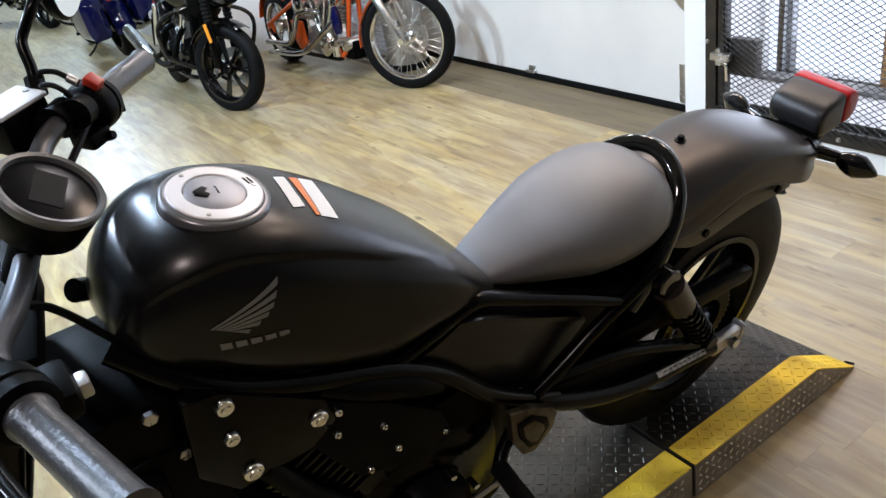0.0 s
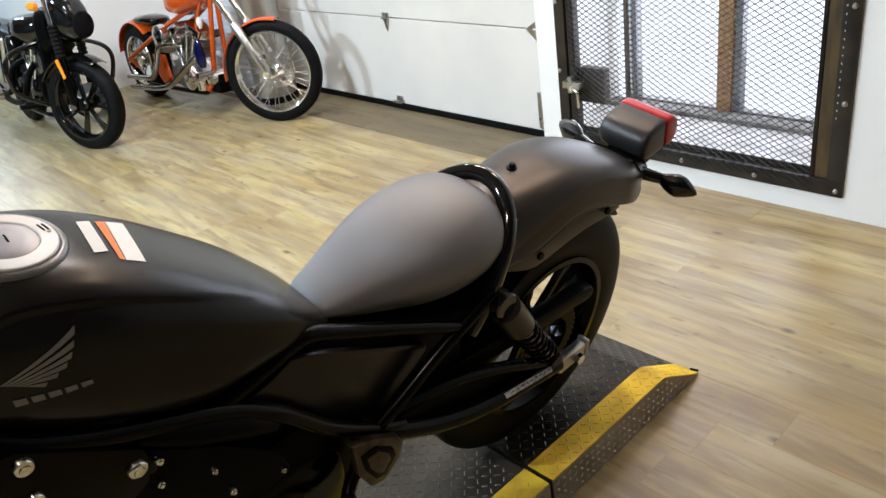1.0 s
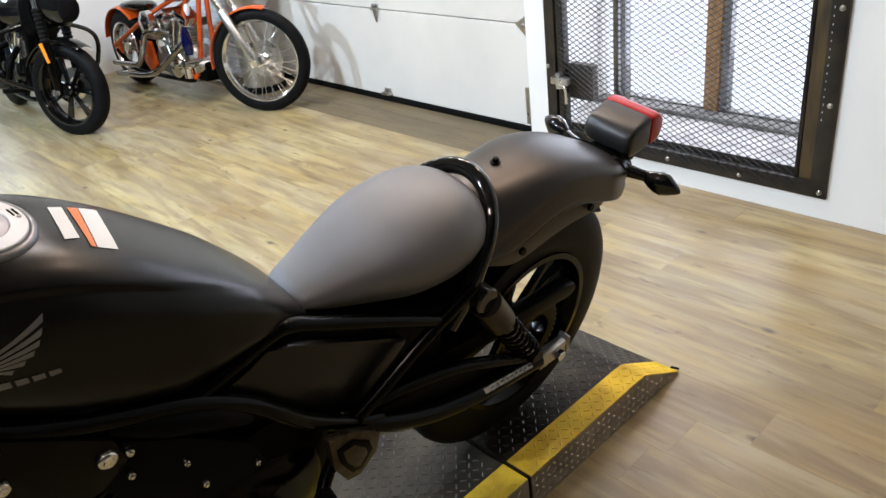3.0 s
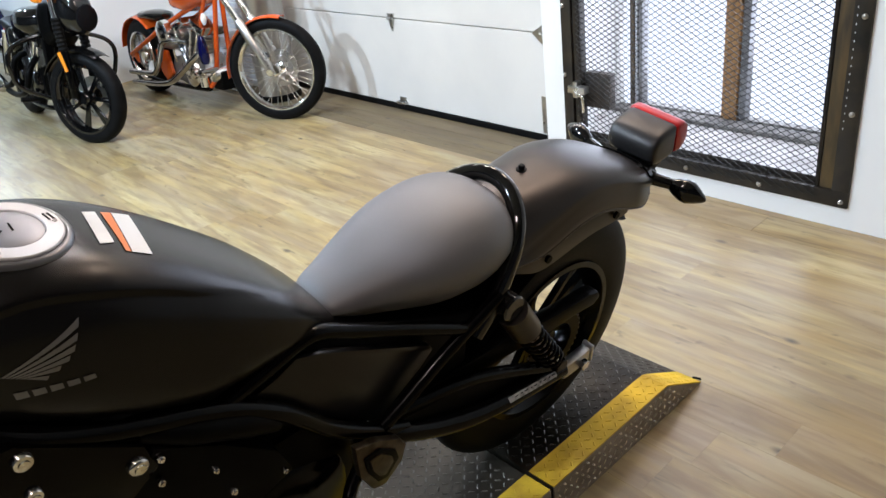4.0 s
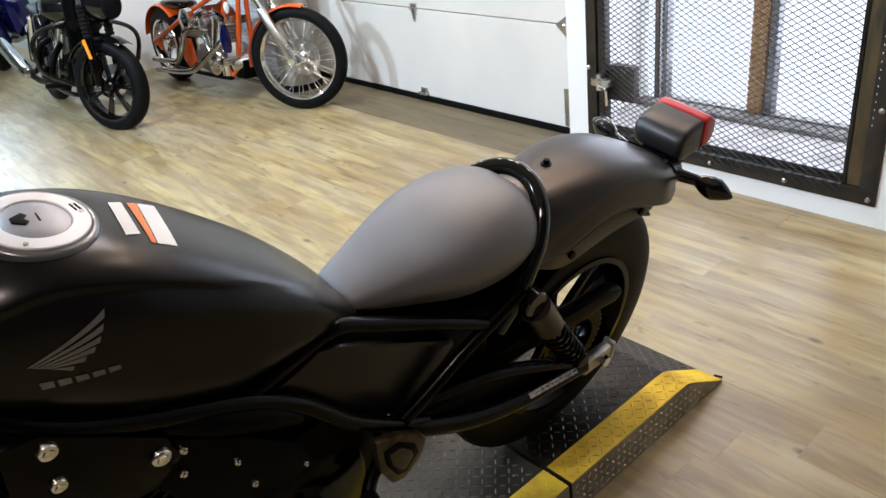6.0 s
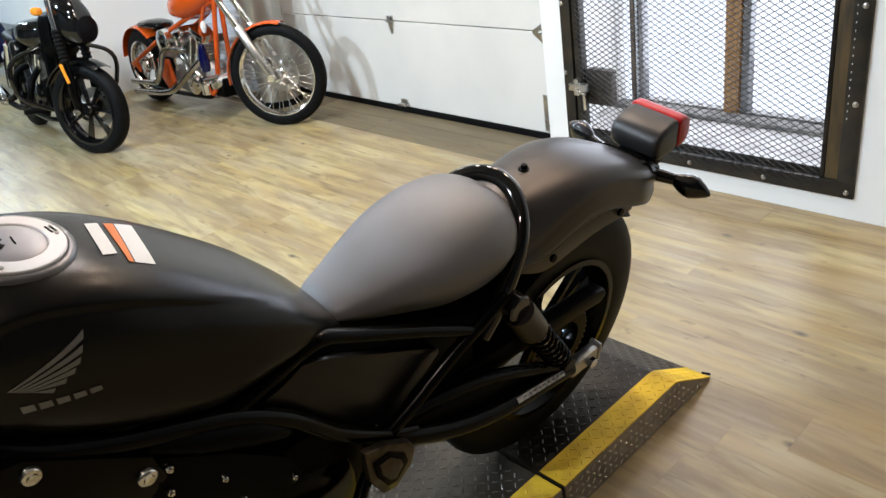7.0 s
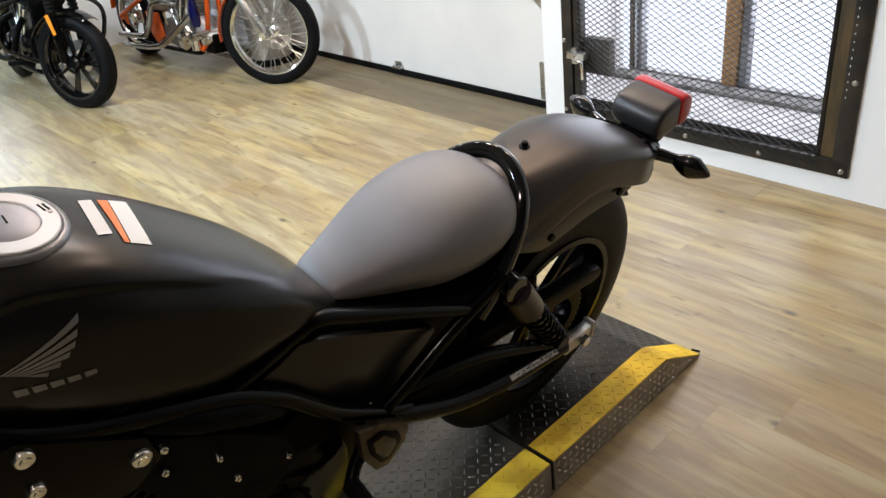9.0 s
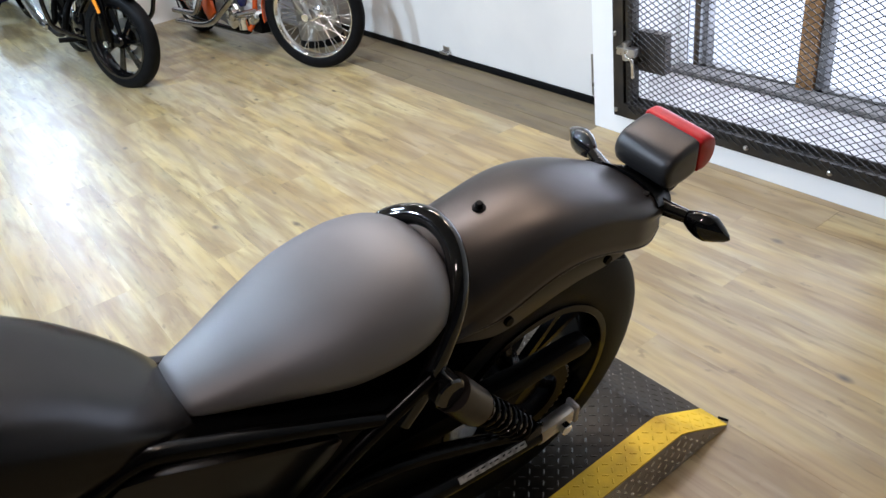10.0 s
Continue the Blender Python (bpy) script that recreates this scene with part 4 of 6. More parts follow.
part("inner_guard", slab([(0.62, 0.56), (0.45, 0.60), (0.24, 0.55), (0.16, 0.47), (0.20, 0.40), (0.36, 0.38), (0.60, 0.44)], "XZ", 0.040, 0.052, 0.004), M["matte_black"], bike, "black inner chain cover")
part("arm_brace", tube([(0.55, -0.10, 0.50), (0.36, -0.112, 0.475), (0.19, -0.125, 0.40), (0.12, -0.132, 0.35)], 0.015, n=12), M["black"], bike)

# frame tubes
for s in (1, -1):
    part("lower_rail", tube([(1.13, s * 0.06, 0.975), (1.06, s * 0.105, 0.915), (0.97, s * 0.113, 0.856), (0.83, s * 0.114, 0.785), (0.752, s * 0.116, 0.726), (0.709, s * 0.118, 0.677), (0.668, s * 0.118, 0.625), (0.62, s * 0.119, 0.580), (0.566, s * 0.12, 0.538), (0.512, s * 0.121, 0.505)], 0.0145, n=14), M["black"], bike, "black steel frame tube")
    part("seat_rail", tube([(0.85, s * 0.112, 0.782), (0.80, (0.107 if s > 0 else -0.07), 0.785), (0.745, (0.105 if s > 0 else -0.06), 0.798 if s > 0 else 0.770), (0.690, (0.103 if s > 0 else -0.05), 0.810 if s > 0 else 0.765), (0.655, (0.103 if s > 0 else -0.05), 0.806 if s > 0 else 0.755), (0.60, (0.105 if s > 0 else -0.06), 0.775 if s > 0 else 0.735), (0.50, (0.112 if s > 0 else -0.09), 0.722 if s > 0 else 0.705), (0.37, s * 0.124, 0.650)], 0.012, n=14), M["black"], bike, "black steel frame tube")
    part("diagonal_tube", tube([(0.575, s * 0.120, 0.536), (0.514, s * 0.124, 0.573), (0.435, s * 0.125, 0.621), (0.346, s * 0.128, 0.668), (0.300, s * 0.13, 0.690)], 0.0125, n=14), M["black"], bike, "black steel frame tube")
    cover = [(0.775, 0.757), (0.737, 0.765), (0.70, 0.783), (0.66, 0.768), (0.44, 0.640), (0.432, 0.626), (0.46, 0.60), (0.555, 0.537), (0.60, 0.572), (0.66, 0.63), (0.715, 0.690), (0.75, 0.73)]
    sc = part("side_cover", slab(cover, "XZ", s * 0.088, s * 0.104, 0.006), M["side_panel"], bike, "glossy black side cover")
    part("cover_clip", box(0.575, 0.597, s * 0.104 - 0.004, s * 0.104 + 0.006, 0.548, 0.553, 0.001, seg=1), M["white"], sc, "small bright clip")
    part("rail_cover", tube([(0.93, s * 0.118, 0.822), (0.87, s * 0.12, 0.785), (0.80, s * 0.121, 0.742), (0.75, s * 0.121, 0.70)], [0.008, 0.019, 0.02, 0.008], n=12), M["matte_black"], bike)
# dark core behind the covers
def body_rows(rows):
    return rings([superloop(0, x, cz, hw, hz, 20, 3.0) for x, cz, hw, hz in rows])


part("inner_body", rings([superloop(0, x, cz, hw, hz, 20, 3.5) for x, cz, hw, hz in ((0.30, 0.63, 0.07, 0.03), (0.40, 0.60, 0.08, 0.06), (0.60, 0.64, 0.085, 0.13), (0.75, 0.68, 0.085, 0.10), (0.80, 0.72, 0.07, 0.06))]), M["matte_black"], bike, "black airbox and battery cover")
part("inner_fender", rings([[(math.sin(a) * r, y, 0.31 + math.cos(a) * r) for r, y in ((0.345, -0.085), (0.365, -0.06), (0.368, 0.0), (0.365, 0.06), (0.345, 0.085), (0.340, 0.08), (0.36, 0.0), (0.340, -0.08))] for a in spread(radians(-27), radians(62), 18)]), M["matte_black"], bike, "black inner mudguard")

# footpeg bracket
peg = part("peg_plate", slab([(0.646, 0.588), (0.60, 0.572), (0.552, 0.538), (0.540, 0.515), (0.548, 0.480), (0.585, 0.447), (0.612, 0.455), (0.638, 0.51)], "XZ", 0.142, 0.158, 0.005), M["peg"], bike, "polished footpeg bracket")
part("peg_relief", slab([(0.632, 0.555), (0.60, 0.556), (0.566, 0.525), (0.56, 0.50), (0.585, 0.47), (0.605, 0.475), (0.625, 0.515)], "XZ", 0.157, 0.162, 0.002), M["matte_black"], peg)
part("peg_relief_inner", slab([(0.622, 0.545), (0.60, 0.546), (0.577, 0.52), (0.574, 0.505), (0.59, 0.485), (0.602, 0.49), (0.617, 0.517)], "XZ", 0.161, 0.1645, 0.001), M["peg"], peg)
part("footpeg", tube([(0.66, 0.15, 0.455), (0.668, 0.20, 0.462), (0.676, 0.255, 0.470)], 0.0165, n=14), M["rubber"], bike, "black rubber footpeg")
part("peg_hanger", tube([(0.60, 0.12, 0.50), (0.64, 0.135, 0.47), (0.66, 0.15, 0.455)], 0.012, n=12), M["black"], bike)
part("shift_rod", rod((0.66, 0.165, 0.445), (0.86, 0.16, 0.42), 0.005), M["steel"], bike, "steel shift rod")
part("side_stand", tube([(0.70, 0.12, 0.36), (0.64, 0.19, 0.22), (0.60, 0.25, 0.085), (0.60, 0.262, 0.062)], 0.012, n=12), M["black"], bike, "black side stand")
part("stand_foot", disc("Z", (0.60, 0.262, 0.058), 0.028, 0.0, 0.008, 16), M["black"], bike, m=None)

# engine
eng = part("engine_case", rings([superloop(0, x, cz, hw, hz, 28, 3.6) for x, cz, hw, hz in ((0.60, 0.42, 0.08, 0.08), (0.64, 0.43, 0.11, 0.13), (0.78, 0.43, 0.125, 0.17), (0.92, 0.43, 0.125, 0.17), (1.04, 0.42, 0.11, 0.14), (1.08, 0.42, 0.08, 0.09))]), M["black"], bike, "black engine crankcase")
cyl = part("cylinder_block", rings([superloop(0, 0, 0, hw, hz, 28, 4.5) for hw, hz in ((0.115, 0.09),)] * 1 + [[(0.3, y, z) for _, y, z in superloop(0, 0, 0, 0.115, 0.09, 28, 4.5)]]), M["black"], eng, "black cylinder block", m=pose(0.86, 0, 0.55, 0, -62, 0))
for k in range(9):
    part("cooling_fin", rings([[(x, y, z) for _, y, z in superloop(0, 0, 0, 0.128, 0.102, 24, 4.5)] for x in (0.06 + k * 0.018, 0.066 + k * 0.018)]), M["black"], cyl)
part("cylinder_head", rings([[(x, y * k, z * k) for _, y, z in superloop(0, 0, 0, 0.125, 0.10, 28, 4)] for x, k in ((0.235, 0.96), (0.25, 1.0), (0.31, 1.0), (0.335, 0.9), (0.34, 0.7))]), M["matte_black"], cyl, "black cylinder head")
for x, z, r in ((0.80, 0.43, 0.085), (0.97, 0.44, 0.07)):
    part("side_case", lathe([(0.0005, 0.165), (r * 0.7, 0.163), (r * 0.92, 0.155), (r, 0.14), (r, 0.11)], "Y", (x, 0, z), 36), M["matte_black"], eng, "black engine cover")
    for k in range(7):
        a = 2 * math.pi * k / 7 + 0.3
        part("case_bolt", disc("Y", (x + math.cos(a) * (r + 0.008), 0, z + math.sin(a) * (r + 0.008)), 0.0062, 0.13, 0.152, 6), M["chrome"], eng, "plated bolt")
for x, z, r in ((1.062, 0.897, 0.014), (0.958, 0.796, 0.016), (1.053, 0.768, 0.017), (1.065, 0.843, 0.012), (0.939, 0.75, 0.007), (0.852, 0.649, 0.007), (0.90, 0.638, 0.007), (0.932, 0.790, 0.007), (0.771, 0.622, 0.006), (0.87, 0.712, 0.006)):
    x, z = x - 0.014, z - 0.004
    mount = lathe([(0.0005, 0.1415), (r * 0.42, 0.1412), (r * 0.46, 0.1395), (r * 0.70, 0.1385), (r * 0.80, 0.1365), (r * 0.82, 0.131)], "Y", (x, 0, z), 20)
    part("mount_bolt", mount, M["chrome"], bike, "bright plated frame bolt")
part("mount_plate", slab([(1.09, 0.92), (1.05, 0.915), (0.93, 0.815), (0.92, 0.77), (0.96, 0.74), (1.06, 0.74), (1.10, 0.80)], "XZ", 0.112, 0.132, 0.004), M["black"], bike, "black engine mount plate")
part("mount_plate", slab([(0.92, 0.80), (0.84, 0.74), (0.76, 0.66), (0.74, 0.60), (0.80, 0.58), (0.90, 0.62), (0.96, 0.74)], "XZ", 0.10, 0.13, 0.004), M["matte_black"], bike, "black engine cover plate")
part("coolant_hose", tube([(1.02, 0.118, 0.74), (0.98, 0.135, 0.66), (0.93, 0.138, 0.58), (0.90, 0.13, 0.50)], 0.016, n=12), M["rubber"], bike, "black rubber hose")
part("airbox_shroud", box(1.06, 1.20, -0.10, 0.108, 0.42, 0.84, 0.02), M["matte_black"], bike, "black shroud before the engine")
part("battery_box", box(0.32, 0.62, -0.085, 0.085, 0.42, 0.66, 0.02), M["matte_black"], bike, "black battery box")
part("radiator", box(1.13, 1.17, -0.13, 0.13, 0.46, 0.82, 0.01), M["matte_black"], bike, "black radiator")
part("under_tank", body_rows([(0.70, 0.775, 0.06, 0.03), (0.80, 0.79, 0.095, 0.05), (0.90, 0.83, 0.10, 0.06), (1.02, 0.88, 0.09, 0.05), (1.07, 0.90, 0.06, 0.04)]), M["matte_black"], bike, "black underside below the tank")
part("down_tube", tube([(1.14, 0.05, 0.86), (1.11, 0.06, 0.6), (1.05, 0.07, 0.28)], 0.016, n=12), M["black"], bike)
part("exhaust", tube([(1.05, -0.07, 0.55), (1.13, -0.10, 0.42), (1.0, -0.14, 0.28), (0.70, -0.16, 0.27), (0.3, -0.18, 0.30), (-0.05, -0.19, 0.36)], [0.02, 0.02, 0.02, 0.024, 0.042, 0.04], n=16), M["matte_black"], bike, "black exhaust pipe and silencer")
part("neck_cover", box(1.085, 1.215, -0.09, 0.10, 0.76, 0.915, 0.025), M["matte_black"], bike, "black cover beside the steering neck")
for x, z in ((1.12, 0.90), (1.19, 0.88), (1.10, 0.82)):
    part("neck_bolt", disc("Y", (x, 0.10, z), 0.009, 0.0, 0.008, 6), M["steel"], bike, "bright bolt head")
part("gearbox_cover", box(0.60, 0.82, -0.10, 0.10, 0.26, 0.63, 0.03), M["matte_black"], bike, "black gearbox cover")

# steering: head, fork, bars and gauge
part("steering_head", tube([(1.20, 0, 1.04), (1.25, 0, 0.88)], 0.033, n=18, smooth=False), M["black"], bike)
part("fork_yoke", slab([(1.15, -0.11), (1.20, -0.12), (1.235, 0.0), (1.235, 0.115), (1.185, 0.125), (1.155, 0.0)], "XY", 1.035, 1.06, 0.006), M["matte_black"], bike, "black top yoke")
for s in (1, -1):
    part("fork_leg", tube([(1.185 + s * 0.03, s * 0.10, 1.06), (1.35 + s * 0.03, s * 0.105, 0.62), (1.50 + s * 0.03, s * 0.105, 0.30)], [0.022, 0.026, 0.028], n=16), M["black"], bike, "black fork leg")
bar = [(1.166, 0.40, 1.142), (1.192, 0.30, 1.130), (1.206, 0.235, 1.124), (1.210, 0.17, 1.118), (1.185, 0.09, 1.095), (1.155, 0.0, 1.085), (1.128, -0.09, 1.086), (1.094, -0.168, 1.100), (1.056, -0.200, 1.110), (0.985, -0.27, 1.098), (0.912, -0.37, 1.076)]
bars = part("handlebar", tube(bar, 0.0122, n=14), M["bar"], bike, "dark grey handlebar")
lg = [Vector((1.201, 0.262, 1.126)), Vector((1.166, 0.40, 1.142))]
rg = [Vector((1.000, -0.250, 1.103)), Vector((0.912, -0.37, 1.076))]
for a, b in (lg, rg):
    part("grip", tube([a, a.lerp(b, 0.04), a.lerp(b, 0.08), a.lerp(b, 0.5), a.lerp(b, 0.93), b], [0.019, 0.019, 0.0165, 0.0168, 0.0168, 0.0185], n=20, smooth=False), M["grip"], bars, "ribbed grey rubber grip")
    d = (a - b).normalized()
    drop = Vector((0.003, -0.003, -0.008)) if a.y < 0 else Vector()
    wide = 1.2 if a.y < 0 else 1.0
    shell = [a + drop + d * u for u in (0.001, 0.004, 0.016, 0.018, 0.021, 0.023, 0.042, 0.046, 0.054)]
    part("switch_housing", tube(shell, [wide * r for r in (0.022, 0.0265, 0.0275, 0.0255, 0.0255, 0.0275, 0.0265, 0.024, 0.018)], n=24, smooth=False), M["matte_black"], bars, "black switch housing")
    part("lever_clamp", tube([a + d * 0.054, a + d * 0.078], 0.019, n=16, smooth=False), M["matte_black"], bars)
d = (rg[0] - rg[1]).normalized()
c = rg[0] + d * 0.022
part("stop_switch", box(-0.010, 0.010, -0.0085, 0.0085, 0, 0.012, 0.002), M["red_plastic"], bars, "red engine stop switch", m=Matrix.Translation(c + d * 0.016 + Vector((-0.012, -0.004, 0.020))) @ pose(0, 0, 0, 0, -30, -50))
part("start_button", box(-0.008, 0.012, -0.009, 0.009, -0.014, 0.0, 0.003), M["matte_black"], bars, m=Matrix.Translation(c + Vector((-0.026, -0.012, -0.016))))
part("throttle_lug", tube([(1.032, -0.216, 1.080), (1.024, -0.206, 1.074), (1.016, -0.199, 1.0725), (1.010, -0.193, 1.0745)], [0.010, 0.0075, 0.007, 0.005], n=12), M["matte_black"], bars)
res = Matrix.Translation((1.104, -0.226, 1.105)) @ pose(0, 0, 0, 0, 0, 32)
reservoir = part("master_cylinder", box(-0.034, 0.034, -0.022, 0.022, -0.020, 0.029, 0.005), M["matte_black"], bars, "black brake fluid reservoir", m=res)
# the pale ring colour paints the lamp reflection onto the lid
part("reservoir_lid", box(-0.036, 0.036, -0.024, 0.024, 0.029, 0.035, 0.003), M["ring"], reservoir, "reservoir lid, coloured pale for a lamp's reflection")
for sx in (-0.027, 0.027):
    part("lid_screw", disc("Z", (sx, 0.0, 0.0), 0.004, 0.034, 0.0366, 12), M["steel"], reservoir)
part("bar_clamp", tube([(1.068, -0.196, 1.110), (1.048, -0.212, 1.112)], 0.021, n=18, smooth=False), M["matte_black"], bars, "black bar clamp")
part("clamp_arm", tube([(1.060, -0.206, 1.120), (1.076, -0.214, 1.112), (1.092, -0.222, 1.105)], 0.011, n=12), M["matte_black"], bars)
part("clutch_lever", tube([(1.225, 0.21, 1.14), (1.235, 0.28, 1.14), (1.215, 0.38, 1.15)], [0.009, 0.008, 0.007], n=12), M["black"], bars, "black clutch lever")
part("clutch_perch", box(1.205, 1.245, 0.185, 0.225, 1.11, 1.14, 0.006), M["matte_black"], bars, "black clutch perch")
part("switch_block", box(1.165, 1.205, 0.205, 0.255, 1.092, 1.122, 0.010), M["matte_black"], bars)
part("horn_button", box(1.156, 1.167, 0.222, 0.240, 1.096, 1.112, 0.003), M["alu"], bars, "pale switch button")
for run in ([(1.0595, -0.248, 1.148), (1.0575, -0.2442, 1.1549), (1.0449, -0.235, 1.1550), (1.0359, -0.2247, 1.1503), (1.0302, -0.2178, 1.1440)], [(1.0640, -0.230, 1.144), (1.0619, -0.224, 1.1474), (1.0525, -0.2165, 1.1465), (1.0440, -0.208, 1.139), (1.040, -0.206, 1.130)]):
    part("cable", tube(run, 0.0034, n=8), M["rubber"], bars, "black rubber-covered cable")
part("cable_end", tube([(1.034, -0.2225, 1.1485), (1.026, -0.214, 1.142)], 0.0055, n=10, smooth=False), M["steel"], bars, "bright cable end")
part("switch_base", box(-0.018, 0.018, -0.018, 0.018, -0.034, -0.012, 0.006), M["matte_black"], bars, "black switch base", m=Matrix.Translation((1.035, -0.205, 1.10)) @ pose(0, 0, 0, 0, 0, -55))
part("throttle_cable", tube([(1.02, -0.22, 1.10), (1.06, -0.16, 1.09), (1.13, -0.09, 1.05), (1.18, -0.05, 0.98)], 0.0045, n=8), M["rubber"], bars)
part("clutch_cable", tube([(1.22, 0.20, 1.135), (1.20, 0.12, 1.11), (1.16, 0.05, 1.05), (1.10, 0.06, 0.95)], 0.0045, n=8), M["rubber"], bars)
# mirror on the far bar
stem = part("mirror_stem", tube([(1.0675, -0.250, 1.138), (1.0636, -0.2644, 1.155), (1.0625, -0.2790, 1.1715), (1.0594, -0.2883, 1.1817), (1.0488, -0.294, 1.1947), (1.0316, -0.3014, 1.2139), (1.010, -0.320, 1.229), (0.985, -0.340, 1.226)], 0.0068, n=12), M["black"], bars, "black mirror stem")
mir = lathe([(0.0005, 0.0), (0.052, 0.0), (0.056, 0.003), (0.056, 0.012), (0.045, 0.022), (0.02, 0.028), (0.0005, 0.028)], "X", (0, 0, 0), 36)
part("stem_nut", tube([(1.0695, -0.244, 1.128), (1.0655, -0.258, 1.146)], 0.0115, n=6, smooth=False), M["matte_black"], bars, "black stem nut")
mm = Matrix.Translation((0.978, -0.345, 1.225)) @ pose(0, 0, 0, 0, -6, -34)
shell = part("mirror_shell", mir, M["matte_black"], bars, "round black mirror housing", m=mm)
part("mirror_glass", lathe([(0.0005, -0.0012), (0.051, -0.0012), (0.051, 0.0006)], "X", (0, 0, 0), 36), M["mirror"], bars, "mirror glass", m=mm)
# gauge
gm = Matrix.Translation((1.116, 0.01, 1.146)) @ pose(0, 0, 0, 0, -30, 0) @ pose(0, 0, 0, -16, 0, 0) @ pose(0, 0, 0, 0, 0, -17) @ Matrix.Scale(0.94, 4)
body = part("gauge_body", lathe([(0.0005, -0.06), (0.03, -0.06), (0.046, -0.045), (0.052, -0.012), (0.0525, 0.0)], "Z", (0, 0, 0), 40), M["matte_black"], bike, "round black instrument", m=gm)
part("bezel", lathe([(0.0525, -0.004), (0.0545, 0.0), (0.0545, 0.006), (0.052, 0.009), (0.0475, 0.0075), (0.046, 0.002)], "Z", (0, 0, 0), 44), M["bezel"], body, "grey instrument bezel")
part("dial_glass", lathe([(0.0005, 0.0032), (0.03, 0.0030), (0.0468, 0.002)], "Z", (0, 0, 0), 40), M["glass_dark"], body, "dark dial glass")
part("display", box(-0.015, 0.018, -0.027, 0.024, 0.0022, 0.0042, 0.0006, seg=1), M["display"], body, "blank grey display")
part("gauge_mount", tube([(1.175, 0.0, 1.06), (1.145, 0.005, 1.11)], 0.016, n=14, smooth=False), M["matte_black"], bike)


# ---- the parked motorcycles ----
def arc_shell(c, r, half, a0, a1, thick=0.004, n=24, crown=0.03, hw_end=1.0):
    """A mudguard round an axle; angles from straight up, forward positive."""
    loops = []
    for k, a in enumerate(spread(radians(a0), radians(a1), n)):
        u = k / (n - 1)
        h = half * (1 - (1 - hw_end) * u * u)
        outer, inner = [], []
        for v in spread(-1, 1, 11):
            rr = r + crown * math.cos(v * math.pi / 2) ** 0.7 if abs(v) < 1 else r
            outer.append((c[0] + math.sin(a) * rr, c[1] + v * h, c[2] + math.cos(a) * rr))
            inner.append((c[0] + math.sin(a) * (rr - thick), c[1] + v * (h - thick), c[2] + math.cos(a) * (rr - thick)))
        loops.append(outer + inner[::-1])
    return rings(loops)


def body_loft(rows, n=28, p=2.5):
    """Rows of x, middle z, half width, half height."""
    return rings([superloop(0, x, cz, hw, hz, n, p) for x, cz, hw, hz in rows])


def wire_wheel(parent, m, r, w, rim, count=40):
    body = part("wheel_rim", rim_mesh(rim, w * 0.62, 0.022), M["chrome"], parent, "chrome wire wheel rim", m=m)
    part("tyre", tyre_mesh(r, w, rim), M["rubber"], body, "narrow black tyre")
    part("hub", lathe([(0.0005, -0.05), (0.034, -0.05), (0.036, -0.042), (0.02, -0.034), (0.02, 0.034), (0.036, 0.042), (0.034, 0.05), (0.0005, 0.05)], "Y", (0, 0, 0), 24), M["chrome"], body, "chrome hub")
    for k in range(count):
        a = 2 * math.pi * k / count
        s = 1 if k % 2 else -1
        lean = 0.55 * (1 if (k // 2) % 2 else -1)
        p0 = (math.cos(a + lean) * 0.034, s * 0.042, math.sin(a + lean) * 0.034)
        p1 = (math.cos(a) * (rim - 0.012), s * 0.006, math.sin(a) * (rim - 0.012))
        part("spoke", rod(p0, p1, 0.0021, n=6), M["steel"], body)
    return body


def v_twin(parent, x, z, s, case, fins, bright):
    """A 45-degree V-twin with cases, finned cylinders, heads, pushrods and a round air cleaner on the right."""
    e = part("engine_case", body_loft([(x - 0.20 * s, z, 0.06, 0.07 * s), (x - 0.17 * s, z, 0.09, 0.11 * s), (x, z, 0.10, 0.14 * s), (x + 0.15 * s, z, 0.09, 0.12 * s), (x + 0.19 * s, z, 0.05, 0.07 * s)], p=3), case, parent, "V-twin engine case")
    part("cam_cover", lathe([(0.0005, -0.128), (0.055 * s, -0.126), (0.08 * s, -0.118), (0.09 * s, -0.10), (0.09 * s, -0.06)], "Y", (x + 0.02 * s, 0, z - 0.01), 28), bright, e, "bright cam cover")
    for sg in (1, -1):
        m = Matrix.Translation((x + sg * 0.03 * s, 0, z + 0.09 * s)) @ pose(0, 0, 0, 0, sg * 23, 0)
        c = part("cylinder", lathe([(0.0005, 0), (0.062 * s, 0), (0.062 * s, 0.17 * s), (0.0005, 0.17 * s)], "Z", (0, 0, 0), 24), fins, e, "finned cylinder", m=m)
        for k in range(8):
            zz = (0.02 + k * 0.019) * s
            part("fin", lathe([(0.06 * s, zz), (0.088 * s, zz), (0.088 * s, zz + 0.006 * s), (0.06 * s, zz + 0.006 * s)], "Z", (0, 0, 0), 22, closed=True), fins, c)
        part("rocker_box", box(-0.075 * s, 0.075 * s, -0.085 * s, 0.085 * s, 0.175 * s, 0.24 * s, 0.016 * s), bright, c, "bright rocker box")
        for d in (-0.02, 0.022):
            part("pushrod_tube", rod((d * s, -0.098 * s, -0.03 * s), (d * 1.7 * s, -0.092 * s, 0.185 * s), 0.010 * s, n=10), M["chrome"], c, "chrome pushrod tube")
    return e


def pipe_set(parent, runs, r, material, label):
    for run in runs:
        part("exhaust_pipe", tube(run, r, n=16), material, parent, label)


